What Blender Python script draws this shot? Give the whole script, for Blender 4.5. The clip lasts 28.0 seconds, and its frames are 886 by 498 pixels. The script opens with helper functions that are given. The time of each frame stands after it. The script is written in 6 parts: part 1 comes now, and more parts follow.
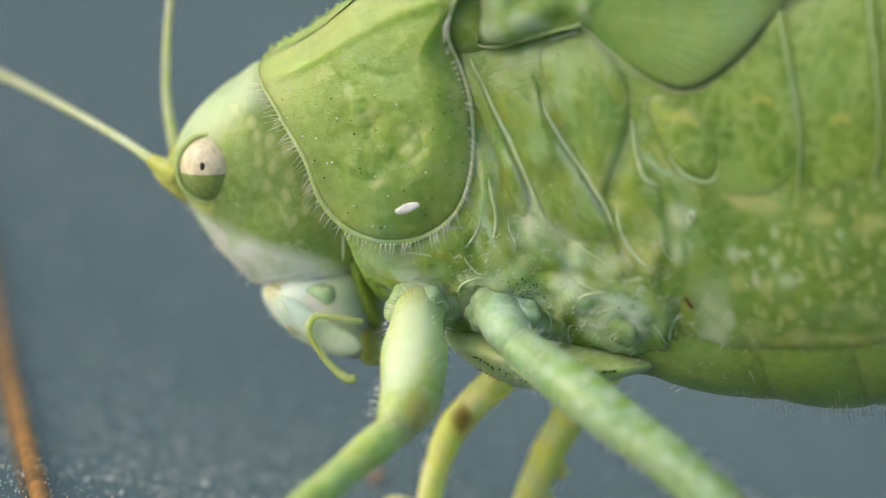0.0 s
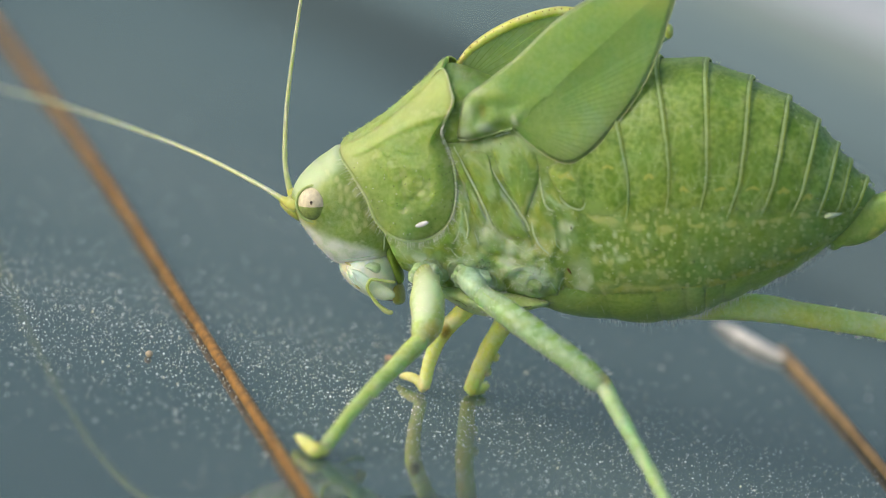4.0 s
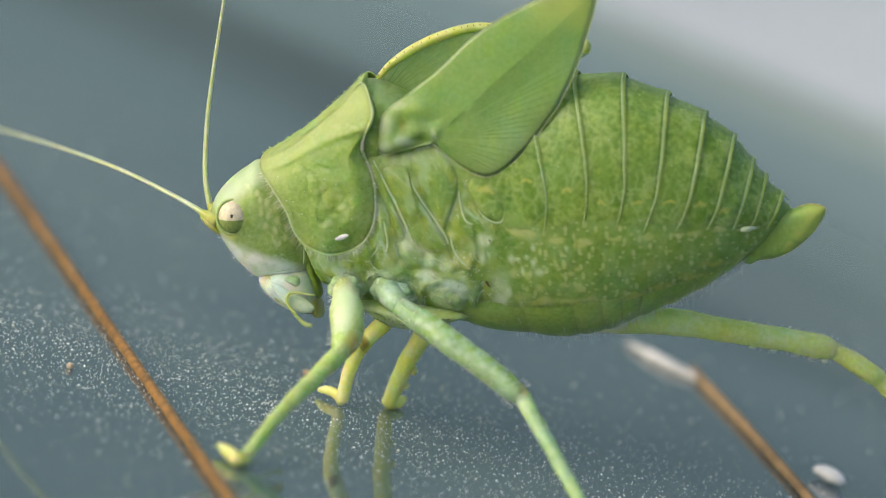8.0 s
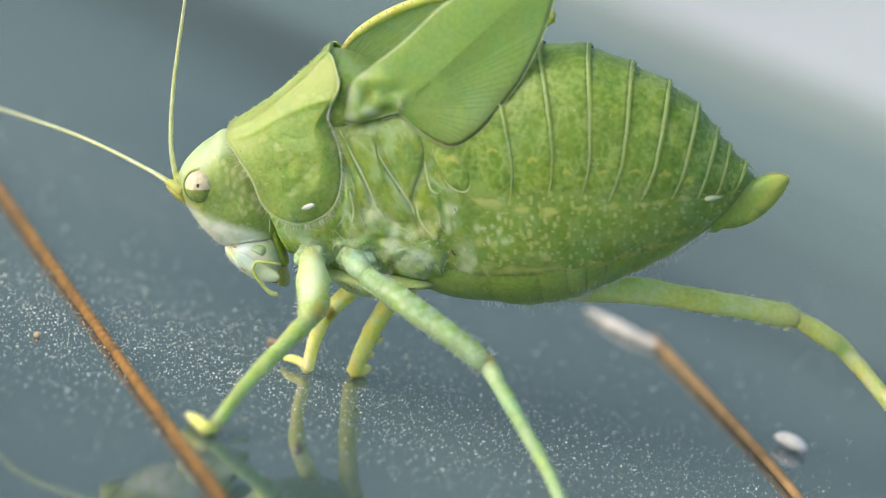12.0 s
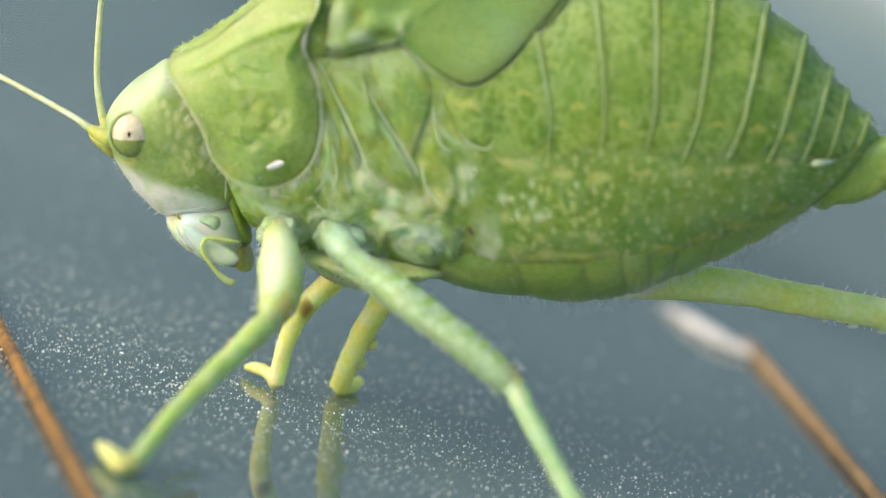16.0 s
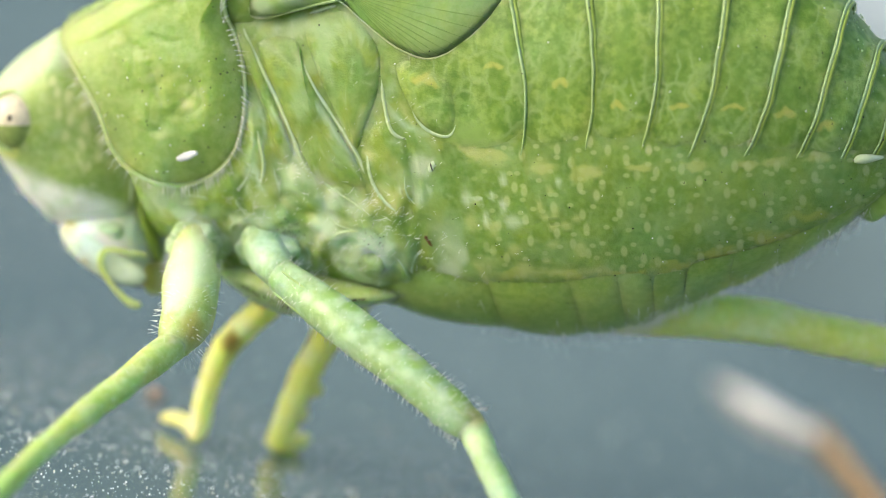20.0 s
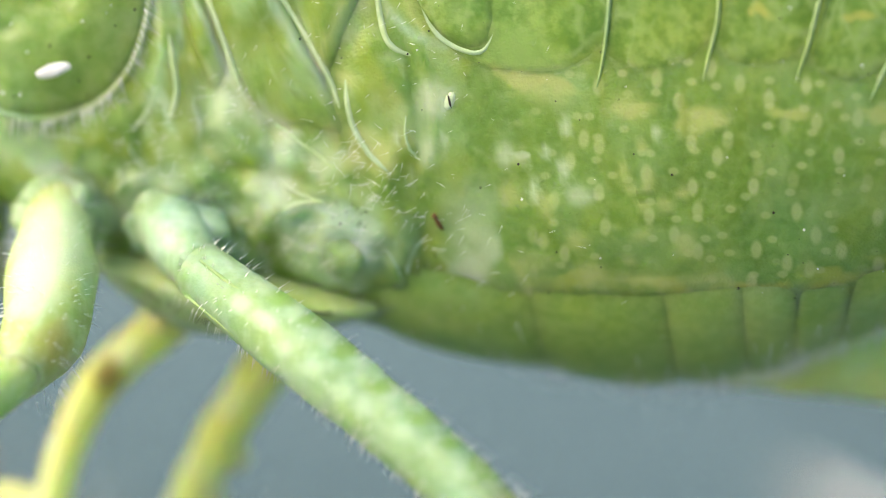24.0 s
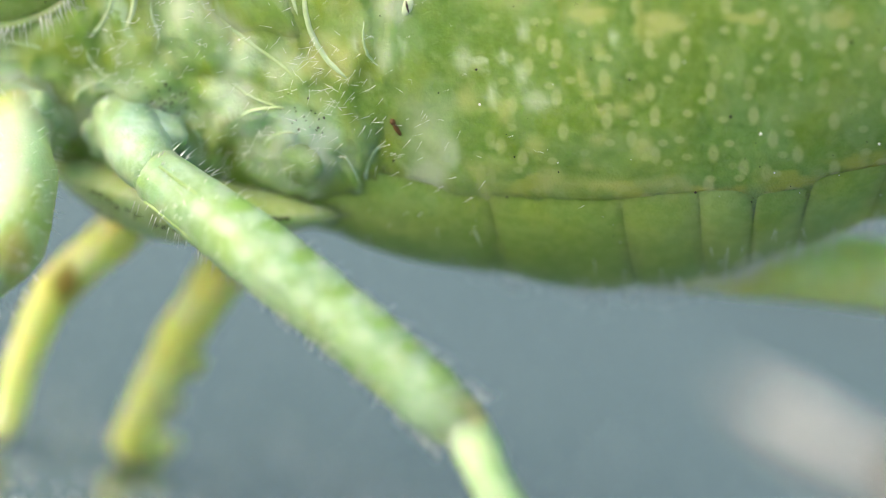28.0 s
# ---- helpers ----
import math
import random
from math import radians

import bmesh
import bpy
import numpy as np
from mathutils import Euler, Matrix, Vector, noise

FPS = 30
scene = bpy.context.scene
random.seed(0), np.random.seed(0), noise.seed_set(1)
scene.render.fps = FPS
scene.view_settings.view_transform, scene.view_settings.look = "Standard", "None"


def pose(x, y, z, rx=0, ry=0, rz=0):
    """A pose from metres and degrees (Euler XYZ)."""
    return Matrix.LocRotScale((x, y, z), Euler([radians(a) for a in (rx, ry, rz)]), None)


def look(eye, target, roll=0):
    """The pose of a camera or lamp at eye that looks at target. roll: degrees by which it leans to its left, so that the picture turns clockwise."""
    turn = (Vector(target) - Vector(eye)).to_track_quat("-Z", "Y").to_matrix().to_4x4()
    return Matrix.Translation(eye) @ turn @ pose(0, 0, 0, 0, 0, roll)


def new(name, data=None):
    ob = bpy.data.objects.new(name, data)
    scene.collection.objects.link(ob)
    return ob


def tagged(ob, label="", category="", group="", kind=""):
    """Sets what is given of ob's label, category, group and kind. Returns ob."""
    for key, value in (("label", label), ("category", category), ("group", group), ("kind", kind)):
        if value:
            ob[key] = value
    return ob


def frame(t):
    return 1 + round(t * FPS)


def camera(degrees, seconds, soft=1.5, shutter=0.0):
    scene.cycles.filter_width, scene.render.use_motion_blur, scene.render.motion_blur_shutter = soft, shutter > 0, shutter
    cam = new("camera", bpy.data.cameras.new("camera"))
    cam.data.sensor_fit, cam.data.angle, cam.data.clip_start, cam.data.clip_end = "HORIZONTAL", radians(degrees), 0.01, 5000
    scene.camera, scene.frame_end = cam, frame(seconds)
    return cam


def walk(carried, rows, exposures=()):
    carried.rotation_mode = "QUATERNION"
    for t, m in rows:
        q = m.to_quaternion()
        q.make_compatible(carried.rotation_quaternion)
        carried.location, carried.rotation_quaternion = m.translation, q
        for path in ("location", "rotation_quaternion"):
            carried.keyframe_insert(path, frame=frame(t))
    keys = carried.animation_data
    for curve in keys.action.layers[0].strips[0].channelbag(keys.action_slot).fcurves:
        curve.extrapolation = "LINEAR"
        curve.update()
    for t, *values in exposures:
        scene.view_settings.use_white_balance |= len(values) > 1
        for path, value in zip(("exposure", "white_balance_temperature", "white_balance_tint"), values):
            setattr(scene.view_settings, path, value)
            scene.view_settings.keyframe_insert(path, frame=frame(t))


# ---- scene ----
from mathutils.bvhtree import BVHTree

MM = 0.001
cam = camera(8.99, 28.0, soft=1.0)

# eye, target (mm) and roll of the hand-held camera
PATH = [
    (0, (10.10, -97.35, 27.44), (0.84, -39.53, 14.37), 12.42),
    (0.5, (7.99, -112.30, 30.91), (0.94, -54.20, 17.68), 12.64),
    (1, (4.36, -129.72, 33.21), (-0.07, -71.23, 20.57), 12.92),
    (1.5, (2.93, -150.08, 33.01), (-0.53, -91.18, 22.10), 13.16),
    (2, (9.50, -170.25, 44.84), (4.19, -112.07, 31.17), 12.30),
    (2.5, (8.44, -185.55, 50.99), (3.64, -127.50, 36.58), 12.30),
    (3, (6.25, -184.95, 52.61), (2.46, -126.97, 37.65), 12.63),
    (3.5, (6.50, -185.84, 51.29), (2.83, -127.72, 36.85), 12.65),
    (4, (6.53, -186.22, 50.97), (2.87, -128.06, 36.70), 12.63),
    (4.5, (6.67, -187.03, 50.51), (2.95, -128.80, 36.52), 12.61),
    (5, (6.80, -187.85, 50.05), (3.06, -129.56, 36.34), 12.61),
    (5.5, (6.84, -188.22, 49.72), (3.09, -129.89, 36.18), 12.58),
    (6, (6.29, -188.25, 48.95), (2.90, -129.81, 35.81), 12.95),
    (6.5, (5.56, -189.21, 49.52), (2.95, -130.74, 36.31), 13.18),
    (7, (5.54, -189.17, 49.16), (3.05, -130.69, 35.99), 13.15),
    (7.5, (5.91, -189.18, 48.75), (3.33, -130.68, 35.68), 12.91),
    (8, (5.42, -188.60, 48.55), (2.94, -130.09, 35.48), 13.01),
    (8.5, (5.38, -189.05, 49.01), (3.03, -130.57, 35.79), 13.13),
    (9, (5.30, -189.11, 48.81), (3.02, -130.63, 35.60), 13.12),
    (9.5, (4.87, -188.98, 49.07), (2.81, -130.51, 35.77), 13.15),
    (10, (4.13, -189.46, 48.87), (2.46, -130.96, 35.66), 13.23),
    (10.5, (4.31, -189.53, 48.81), (2.65, -131.03, 35.56), 13.20),
    (11, (4.11, -189.36, 49.20), (2.52, -130.90, 35.79), 13.24),
    (11.5, (3.86, -189.63, 48.10), (2.32, -131.10, 35.01), 13.04),
    (12, (3.72, -189.43, 48.72), (2.21, -130.94, 35.42), 13.18),
    (12.5, (3.60, -189.23, 50.04), (2.00, -130.86, 36.24), 13.67),
    (13, (3.70, -181.94, 48.46), (1.92, -123.59, 34.62), 13.64),
    (13.5, (4.28, -165.90, 44.97), (2.04, -107.58, 31.07), 13.59),
    (14, (4.92, -149.86, 41.48), (2.21, -91.57, 27.51), 13.54),
    (14.5, (5.13, -142.58, 39.89), (2.22, -84.31, 25.90), 13.52),
    (15, (10.32, -139.47, 42.63), (5.28, -81.72, 27.14), 13.12),
    (15.5, (10.41, -141.20, 41.85), (5.53, -83.36, 26.66), 13.32),
    (16, (5.90, -140.49, 38.97), (2.87, -82.25, 24.86), 13.82),
    (16.5, (8.26, -122.65, 33.89), (3.80, -64.41, 20.17), 13.68),
    (17, (9.56, -114.44, 31.15), (4.24, -56.21, 17.68), 13.85),
    (17.5, (9.21, -114.79, 31.30), (4.24, -56.60, 17.53), 13.89),
    (18, (10.40, -113.82, 31.05), (4.75, -55.72, 17.16), 13.77),
    (18.5, (11.40, -114.79, 29.47), (5.35, -56.52, 16.53), 13.80),
    (19, (10.83, -115.16, 29.10), (4.97, -56.74, 16.74), 13.87),
    (19.5, (11.39, -115.74, 27.60), (5.21, -57.12, 16.39), 13.89),
    (20, (13.07, -112.96, 28.38), (5.98, -54.56, 16.58), 13.73),
    (20.5, (8.79, -101.23, 24.95), (3.38, -42.49, 13.99), 13.93),
    (21, (8.70, -95.77, 23.76), (3.01, -37.09, 12.61), 14.20),
    (21.5, (8.95, -96.10, 25.28), (2.97, -37.66, 13.08), 14.66),
    (22, (7.46, -92.78, 22.02), (2.13, -34.00, 11.19), 15.08),
    (22.5, (6.17, -84.38, 19.76), (1.14, -25.54, 9.14), 15.48),
    (23, (5.15, -75.92, 18.18), (0.45, -17.02, 7.77), 15.89),
    (23.5, (4.19, -72.37, 16.20), (0.14, -13.19, 7.16), 16.29),
    (24, (5.36, -71.50, 17.24), (0.32, -12.51, 7.47), 16.34),
    (24.5, (5.96, -71.07, 16.91), (0.57, -12.11, 7.19), 15.96),
    (25, (7.96, -70.27, 16.15), (0.61, -11.57, 6.15), 15.89),
    (25.5, (7.50, -70.19, 17.87), (0.81, -11.64, 6.60), 15.93),
    (26, (5.98, -70.85, 18.91), (0.84, -12.27, 7.01), 16.00),
    (26.5, (5.64, -70.77, 19.89), (0.88, -12.34, 7.08), 15.94),
    (27, (4.77, -71.28, 19.20), (0.77, -12.68, 6.92), 15.93),
    (27.5, (4.19, -71.66, 18.47), (0.69, -12.90, 6.85), 15.82),
    (28, (4.78, -71.88, 16.99), (0.97, -12.90, 6.64), 16.33),
]
walk(cam, [(t, look([c * MM for c in eye], [c * MM for c in aim], roll)) for t, eye, aim, roll in PATH],
     exposures=[(0, -0.02), (1, -0.07), (3, -0.04), (8, 0.02), (12.5, 0.25), (15, 0.19), (17, 0.51), (18, 0.57), (20, 0.56), (21, 0.50), (24, 0.66), (28, 0.64)])

# the focus is pulled along the animal's flank; a macro lens at a fixed stop
FOCUS = [(0, -0.4), (1, -0.2), (3, 0.3), (12.5, 0.3), (15, 1.0), (16, 1.3), (17, -0.6), (18, -1.8), (20, -2.5), (21, -2.5), (21.5, -3.2), (23.5, -2.6), (24, -2.4), (25, -3.2), (26, -2.2), (28, -2.0)]
focus_mark = new("focus_mark")
walk(focus_mark, [(t, pose(0, y * MM, 7 * MM)) for t, y in FOCUS])
cam.data.dof.use_dof = True
cam.data.dof.focus_object = focus_mark
cam.data.dof.aperture_fstop = 44.0

# ---- world and sun: soft daylight in a garden ----
SUN_ELEVATION, SUN_TURN = 30.0, 246.0
world = bpy.data.worlds.new("sky")
scene.world = world
world.use_nodes = True
wn = world.node_tree
sky = wn.nodes.new("ShaderNodeTexSky")
sky.sky_type, sky.sun_disc = "NISHITA", False
sky.sun_elevation, sky.sun_rotation = radians(SUN_ELEVATION), radians(SUN_TURN)
sky.air_density, sky.dust_density = 1.0, 4.0
wn.links.new(sky.outputs[0], wn.nodes["Background"].inputs[0])
wn.nodes["Background"].inputs[1].default_value = 0.175

sun_data = bpy.data.lights.new("sun", "SUN")
sun_data.energy, sun_data.angle, sun_data.color = 0.66, radians(55), (1.0, 0.96, 0.86)
sun = new("sun", sun_data)
sx = math.sin(radians(SUN_TURN)) * math.cos(radians(SUN_ELEVATION))
sy = math.cos(radians(SUN_TURN)) * math.cos(radians(SUN_ELEVATION))
sun.matrix_world = look((sx, sy, math.sin(radians(SUN_ELEVATION))), (0, 0, 0))


# ---- materials ----
def nodes_of(name):
    m = bpy.data.materials.new(name)
    m.use_nodes = True
    return m, m.node_tree, m.node_tree.nodes["Principled BSDF"]


def noise_node(nt, coords, scale, detail=3.0, rough=0.55, stretch=(1, 1, 1)):
    mp = nt.nodes.new("ShaderNodeMapping")
    mp.inputs["Scale"].default_value = stretch
    nt.links.new(coords, mp.inputs["Vector"])
    n = nt.nodes.new("ShaderNodeTexNoise")
    n.inputs["Scale"].default_value, n.inputs["Detail"].default_value = scale, detail
    n.inputs["Roughness"].default_value = rough
    nt.links.new(mp.outputs[0], n.inputs["Vector"])
    return n.outputs["Fac"]


def ramp(nt, fac, stops):
    r = nt.nodes.new("ShaderNodeValToRGB")
    r.color_ramp.interpolation = "EASE"
    while len(r.color_ramp.elements) < len(stops):
        r.color_ramp.elements.new(0.5)
    for e, (at, col) in zip(r.color_ramp.elements, stops):
        e.position, e.color = at, (*col, 1) if len(col) == 3 else col
    nt.links.new(fac, r.inputs[0])
    return r.outputs[0]


def mix(nt, fac, a, b, kind="MIX"):
    m = nt.nodes.new("ShaderNodeMix")
    m.data_type, m.blend_type = "RGBA", kind
    for socket, v in ((m.inputs[0], fac), (m.inputs[6], a), (m.inputs[7], b)):
        if isinstance(v, (int, float)):
            socket.default_value = v
        elif isinstance(v, tuple):
            socket.default_value = (*v, 1)
        else:
            nt.links.new(v, socket)
    return m.outputs[2]


def relief(nt, bsdf, height, strength, distance):
    b = nt.nodes.new("ShaderNodeBump")
    b.inputs["Strength"].default_value, b.inputs["Distance"].default_value = strength, distance
    nt.links.new(height, b.inputs["Height"])
    nt.links.new(b.outputs[0], bsdf.inputs["Normal"])


def skin(name, dark, mid, light, patch=1300.0, grain=6000.0, rough=0.33, sss=0.65, bump=0.35, fleck=None, deep=0.0007, tints=(), spots=None, fray=0.9, inked=False, net=None):
    """Mottled, faintly translucent insect cuticle. tints: soft patches of pigment (u, w, reach in mm, colour, amount, stretch u, stretch w)."""
    m, nt, bsdf = nodes_of(name)
    co = nt.nodes.new("ShaderNodeTexCoord").outputs["Object"]
    big = noise_node(nt, co, patch, 4.0)
    fine = noise_node(nt, co, grain, 3.0)
    pores = noise_node(nt, co, 26000.0, 2.0)
    col = ramp(nt, big, [(0.32, dark), (0.5, mid), (0.68, light)])
    col = mix(nt, 0.38, col, ramp(nt, fine, [(0.35, dark), (0.65, light)]))
    if fleck:
        flecks = noise_node(nt, co, patch * 2.2, 2.0)
        col = mix(nt, ramp(nt, flecks, [(0.60, (0, 0, 0)), (0.72, (0.7, 0.7, 0.7))]), col, fleck)
    # drifts of bluer and of yellower green
    col = mix(nt, ramp(nt, noise_node(nt, co, 620.0, 5.0, 0.62), [(0.44, (0, 0, 0)), (0.72, (0.6, 0.6, 0.6))]), col, mix(nt, 1.0, col, (0.82, 1.0, 1.40), "MULTIPLY"))
    col = mix(nt, ramp(nt, noise_node(nt, co, 1700.0, 5.0, 0.62, (1, 1.3, 0.8)), [(0.44, (0, 0, 0)), (0.70, (0.6, 0.6, 0.6))]), col, mix(nt, 1.0, col, (1.14, 1.07, 0.74), "MULTIPLY"))
    wob = nt.nodes.new("ShaderNodeTexNoise")
    wob.inputs["Scale"].default_value, wob.inputs["Detail"].default_value = 1500.0, 4.0
    nt.links.new(co, wob.inputs["Vector"])
    warp = nt.nodes.new("ShaderNodeVectorMath")
    warp.operation = "MULTIPLY_ADD"
    nt.links.new(wob.outputs["Color"], warp.inputs[0])
    warp.inputs[1].default_value = (fray * MM, fray * MM, fray * MM)
    nt.links.new(co, warp.inputs[2])

    def fade(value, lo, hi, a=1.0, z=0.0):
        r = nt.nodes.new("ShaderNodeMapRange")
        r.interpolation_type = "SMOOTHSTEP"
        for k, v in zip((1, 2, 3, 4), (lo, hi, a, z)):
            r.inputs[k].default_value = v
        nt.links.new(value, r.inputs[0])
        return r.outputs[0]

    def times(a, b):
        k = nt.nodes.new("ShaderNodeMath")
        k.operation = "MULTIPLY"
        nt.links.new(a, k.inputs[0])
        if isinstance(b, float):
            k.inputs[1].default_value = b
        else:
            nt.links.new(b, k.inputs[1])
        return k.outputs[0]

    for u, w, reach, tone, amount, su, sw in tints:
        s = nt.nodes.new("ShaderNodeVectorMath")
        s.operation = "MULTIPLY"
        nt.links.new(warp.outputs[0], s.inputs[0])
        s.inputs[1].default_value = (1000 / su, 0, 1000 / sw)
        d = nt.nodes.new("ShaderNodeVectorMath")
        d.operation = "DISTANCE"
        nt.links.new(s.outputs[0], d.inputs[0])
        d.inputs[1].default_value = ((u + fray / 2) / su, 0, (w + fray / 2) / sw)
        col = mix(nt, fade(d.outputs["Value"], reach * 0.25, reach, amount, 0.0), col, tone)
    if spots:
        u_from, w_from, tone = spots
        sep = nt.nodes.new("ShaderNodeSeparateXYZ")
        nt.links.new(co, sep.inputs[0])
        field = times(fade(sep.outputs[0], (u_from - 0.5) * MM, (u_from + 1.0) * MM, 0.0, 1.0), fade(sep.outputs[2], (w_from - 0.2) * MM, (w_from + 0.5) * MM, 0.0, 1.0))
        for size, squash, turn, cut, strength in ((2900.0, (1, 0, 0.6), 20, 0.23, 0.6), (3700.0, (0.75, 0, 1.0), -8, 0.21, 0.5)):
            plane = nt.nodes.new("ShaderNodeCombineXYZ")
            nt.links.new(sep.outputs[0], plane.inputs[0])
            nt.links.new(sep.outputs[2], plane.inputs[1])
            mp = nt.nodes.new("ShaderNodeMapping")
            mp.inputs["Rotation"].default_value = (0, 0, radians(turn))
            mp.inputs["Scale"].default_value = (squash[0], squash[2], 1)
            nt.links.new(plane.outputs[0], mp.inputs["Vector"])
            v = nt.nodes.new("ShaderNodeTexVoronoi")
            v.voronoi_dimensions = "2D"
            v.inputs["Scale"].default_value, v.inputs["Randomness"].default_value = size, 0.9
            nt.links.new(mp.outputs[0], v.inputs["Vector"])
            dot = ramp(nt, v.outputs["Distance"], [(cut * 0.5, (1, 1, 1)), (cut * 1.2, (0, 0, 0))])
            pick = ramp(nt, v.outputs["Color"], [(0.30, (0, 0, 0)), (0.45, (1, 1, 1))])
            col = mix(nt, times(times(field, times(dot, pick)), strength), col, tone)
    if net:
        # a net of pale threads round darker, upright cells
        dark_cell, thread = net
        cells = nt.nodes.new("ShaderNodeMapping")
        cells.inputs["Scale"].default_value = (1.25, 0.6, 0.75)
        nt.links.new(warp.outputs[0], cells.inputs["Vector"])
        v = nt.nodes.new("ShaderNodeTexVoronoi")
        v.feature = "DISTANCE_TO_EDGE"
        v.inputs["Scale"].default_value = 2100.0
        nt.links.new(cells.outputs[0], v.inputs["Vector"])
        gate = ramp(nt, noise_node(nt, co, 1300.0, 3.0), [(0.42, (0, 0, 0)), (0.62, (1, 1, 1))])
        col = mix(nt, times(ramp(nt, v.outputs["Distance"], [(0.12, (0, 0, 0)), (0.40, (0.75, 0.75, 0.75))]), gate), col, dark_cell)
        col = mix(nt, times(ramp(nt, v.outputs["Distance"], [(0.0, (0.5, 0.5, 0.5)), (0.14, (0, 0, 0))]), ramp(nt, noise_node(nt, co, 900.0, 3.0), [(0.40, (0, 0, 0)), (0.6, (1, 1, 1))])), col, thread)
    if inked:
        ink = nt.nodes.new("ShaderNodeAttribute")
        ink.attribute_name = "pigment"
        col = mix(nt, ink.outputs["Alpha"], col, ink.outputs["Color"])
    col = mix(nt, 1.0, col, (0.95, 1.0, 0.95), "MULTIPLY")
    nt.links.new(col, bsdf.inputs["Base Color"])
    bsdf.inputs["Roughness"].default_value = rough
    bsdf.inputs["IOR"].default_value = 1.45
    bsdf.inputs["Subsurface Weight"].default_value = sss
    bsdf.inputs["Subsurface Radius"].default_value = (0.7, 1.0, 0.3)
    bsdf.inputs["Subsurface Scale"].default_value = deep
    relief(nt, bsdf, mix(nt, 0.4, mix(nt, 0.5, big, fine), pores), bump, 0.00007)
    return m


def plain(name, col, rough=0.5, var=0.15, scale=4000.0, metal=0.0):
    m, nt, bsdf = nodes_of(name)
    co = nt.nodes.new("ShaderNodeTexCoord").outputs["Object"]
    n = noise_node(nt, co, scale, 4.0)
    lo, hi = tuple(c * (1 - var) for c in col), tuple(min(1, c * (1 + var)) for c in col)
    nt.links.new(ramp(nt, n, [(0.3, lo), (0.7, hi)]), bsdf.inputs["Base Color"])
    bsdf.inputs["Roughness"].default_value, bsdf.inputs["Metallic"].default_value = rough, metal
    relief(nt, bsdf, n, 0.3, 0.00005)
    return m


PALE, MINT, SUNNY, OLIVE_TONE, OCHRE_TONE = (0.64, 0.72, 0.49), (0.56, 0.72, 0.52), (0.56, 0.60, 0.22), (0.27, 0.34, 0.05), (0.46, 0.36, 0.06)
FLANK = ((0.165, 0.28, 0.045), (0.215, 0.345, 0.065), (0.29, 0.41, 0.11))

# pigment of the flank: mint and whitish about the hips, yellow below each back plate, olive in the folds
body_tints = [(u, w, r, tone, a, su, sw) for (u, w), (r, tone, a, su, sw) in zip(
    [(-2.24, 5.58), (-0.65, 5.79), (-0.53, 5.55), (1.25, 5.52), (-4.06, 5.9), (-0.75, 6.78), (0.86, 7.59), (0.81, 7.04), (-1.86, 7.29), (0.19, 7.03), (-1.33, 6.89), (0.7, 5.64), (-1.12, 5.6), (-2.84, 8.74), (-2.7, 6.75), (0.08, 7.62), (-4.53, 6.72), (1.82, 6.88)],
    ((0.95, MINT, 0.85, 1, 1.1), (0.95, MINT, 0.85, 1.1, 0.9), (0.4, PALE, 0.7, 1, 0.8), (0.6, PALE, 0.65, 0.6, 1.3), (0.7, MINT, 0.6, 0.8, 1.2), (0.5, PALE, 0.7, 1, 0.6),
     (0.28, PALE, 0.7, 0.7, 1.1), (0.2, PALE, 0.6, 0.6, 1.2), (0.25, PALE, 0.6, 0.7, 1.2), (0.5, SUNNY, 0.6, 0.6, 1.2), (0.3, PALE, 0.7, 1, 0.7), (0.45, OLIVE_TONE, 0.6, 0.5, 1.6),
     (0.5, OLIVE_TONE, 0.45, 1, 1), (0.5, OLIVE_TONE, 0.6, 0.4, 1.8), (0.4, MINT, 0.6, 1, 1), (0.4, SUNNY, 0.5, 0.8, 1), (0.7, MINT, 0.45, 1.2, 0.8), (0.15, PALE, 0.7, 1, 1)))]
body_tints += [(u, w, r, tone, a, su, sw) for (u, w), (r, tone, a, su, sw) in zip(
    [(-3.34, 6.07), (-1.36, 6.17), (-1.54, 5.9), (-2.41, 5.56), (-0.53, 5.59), (-3.77, 5.44), (-1.47, 5.57), (-0.39, 6.79), (0.06, 6.69), (-0.75, 7.06), (-2.84, 7.29), (-2.02, 7.33), (0.06, 5.91), (0.46, 5.29), (0.95, 5.25), (-4.44, 6.39), (-4.28, 6.17)],
    ((0.5, PALE, 0.6, 0.7, 1.2), (0.45, PALE, 0.6, 0.9, 1.0), (0.35, PALE, 0.5, 0.8, 1.2), (0.75, MINT, 0.85, 1, 0.9), (0.8, MINT, 0.85, 1, 0.9), (0.5, OLIVE_TONE, 0.5, 0.8, 1.6), (0.38, OLIVE_TONE, 0.65, 0.7, 1.5),
     (0.35, SUNNY, 0.7, 0.6, 1.0), (0.35, SUNNY, 0.8, 0.8, 0.8), (0.3, SUNNY, 0.6, 0.5, 1.2), (0.25, MINT, 0.7, 0.4, 2.0), (0.22, PALE, 0.7, 0.7, 1.2), (0.3, MINT, 0.6, 1, 0.8), (0.4, OLIVE_TONE, 0.6, 0.5, 1.6), (0.5, PALE, 0.35, 0.6, 1.2), (0.4, MINT, 0.7, 1, 0.7), (0.4, PALE, 0.6, 0.8, 0.6)))]
YOLK = (0.52, 0.55, 0.18)
blotches = [(1.64, 7.97), (1.93, 7.86), (2.22, 7.78), (3.14, 7.64), (4.09, 7.6), (5.09, 7.7), (6.1, 7.8), (7.25, 7.74), (7.81, 7.69), (8.6, 7.71)]
body_tints += [(u, w, 0.30, YOLK, 0.75, 1.2, 0.62) for u, w in blotches]
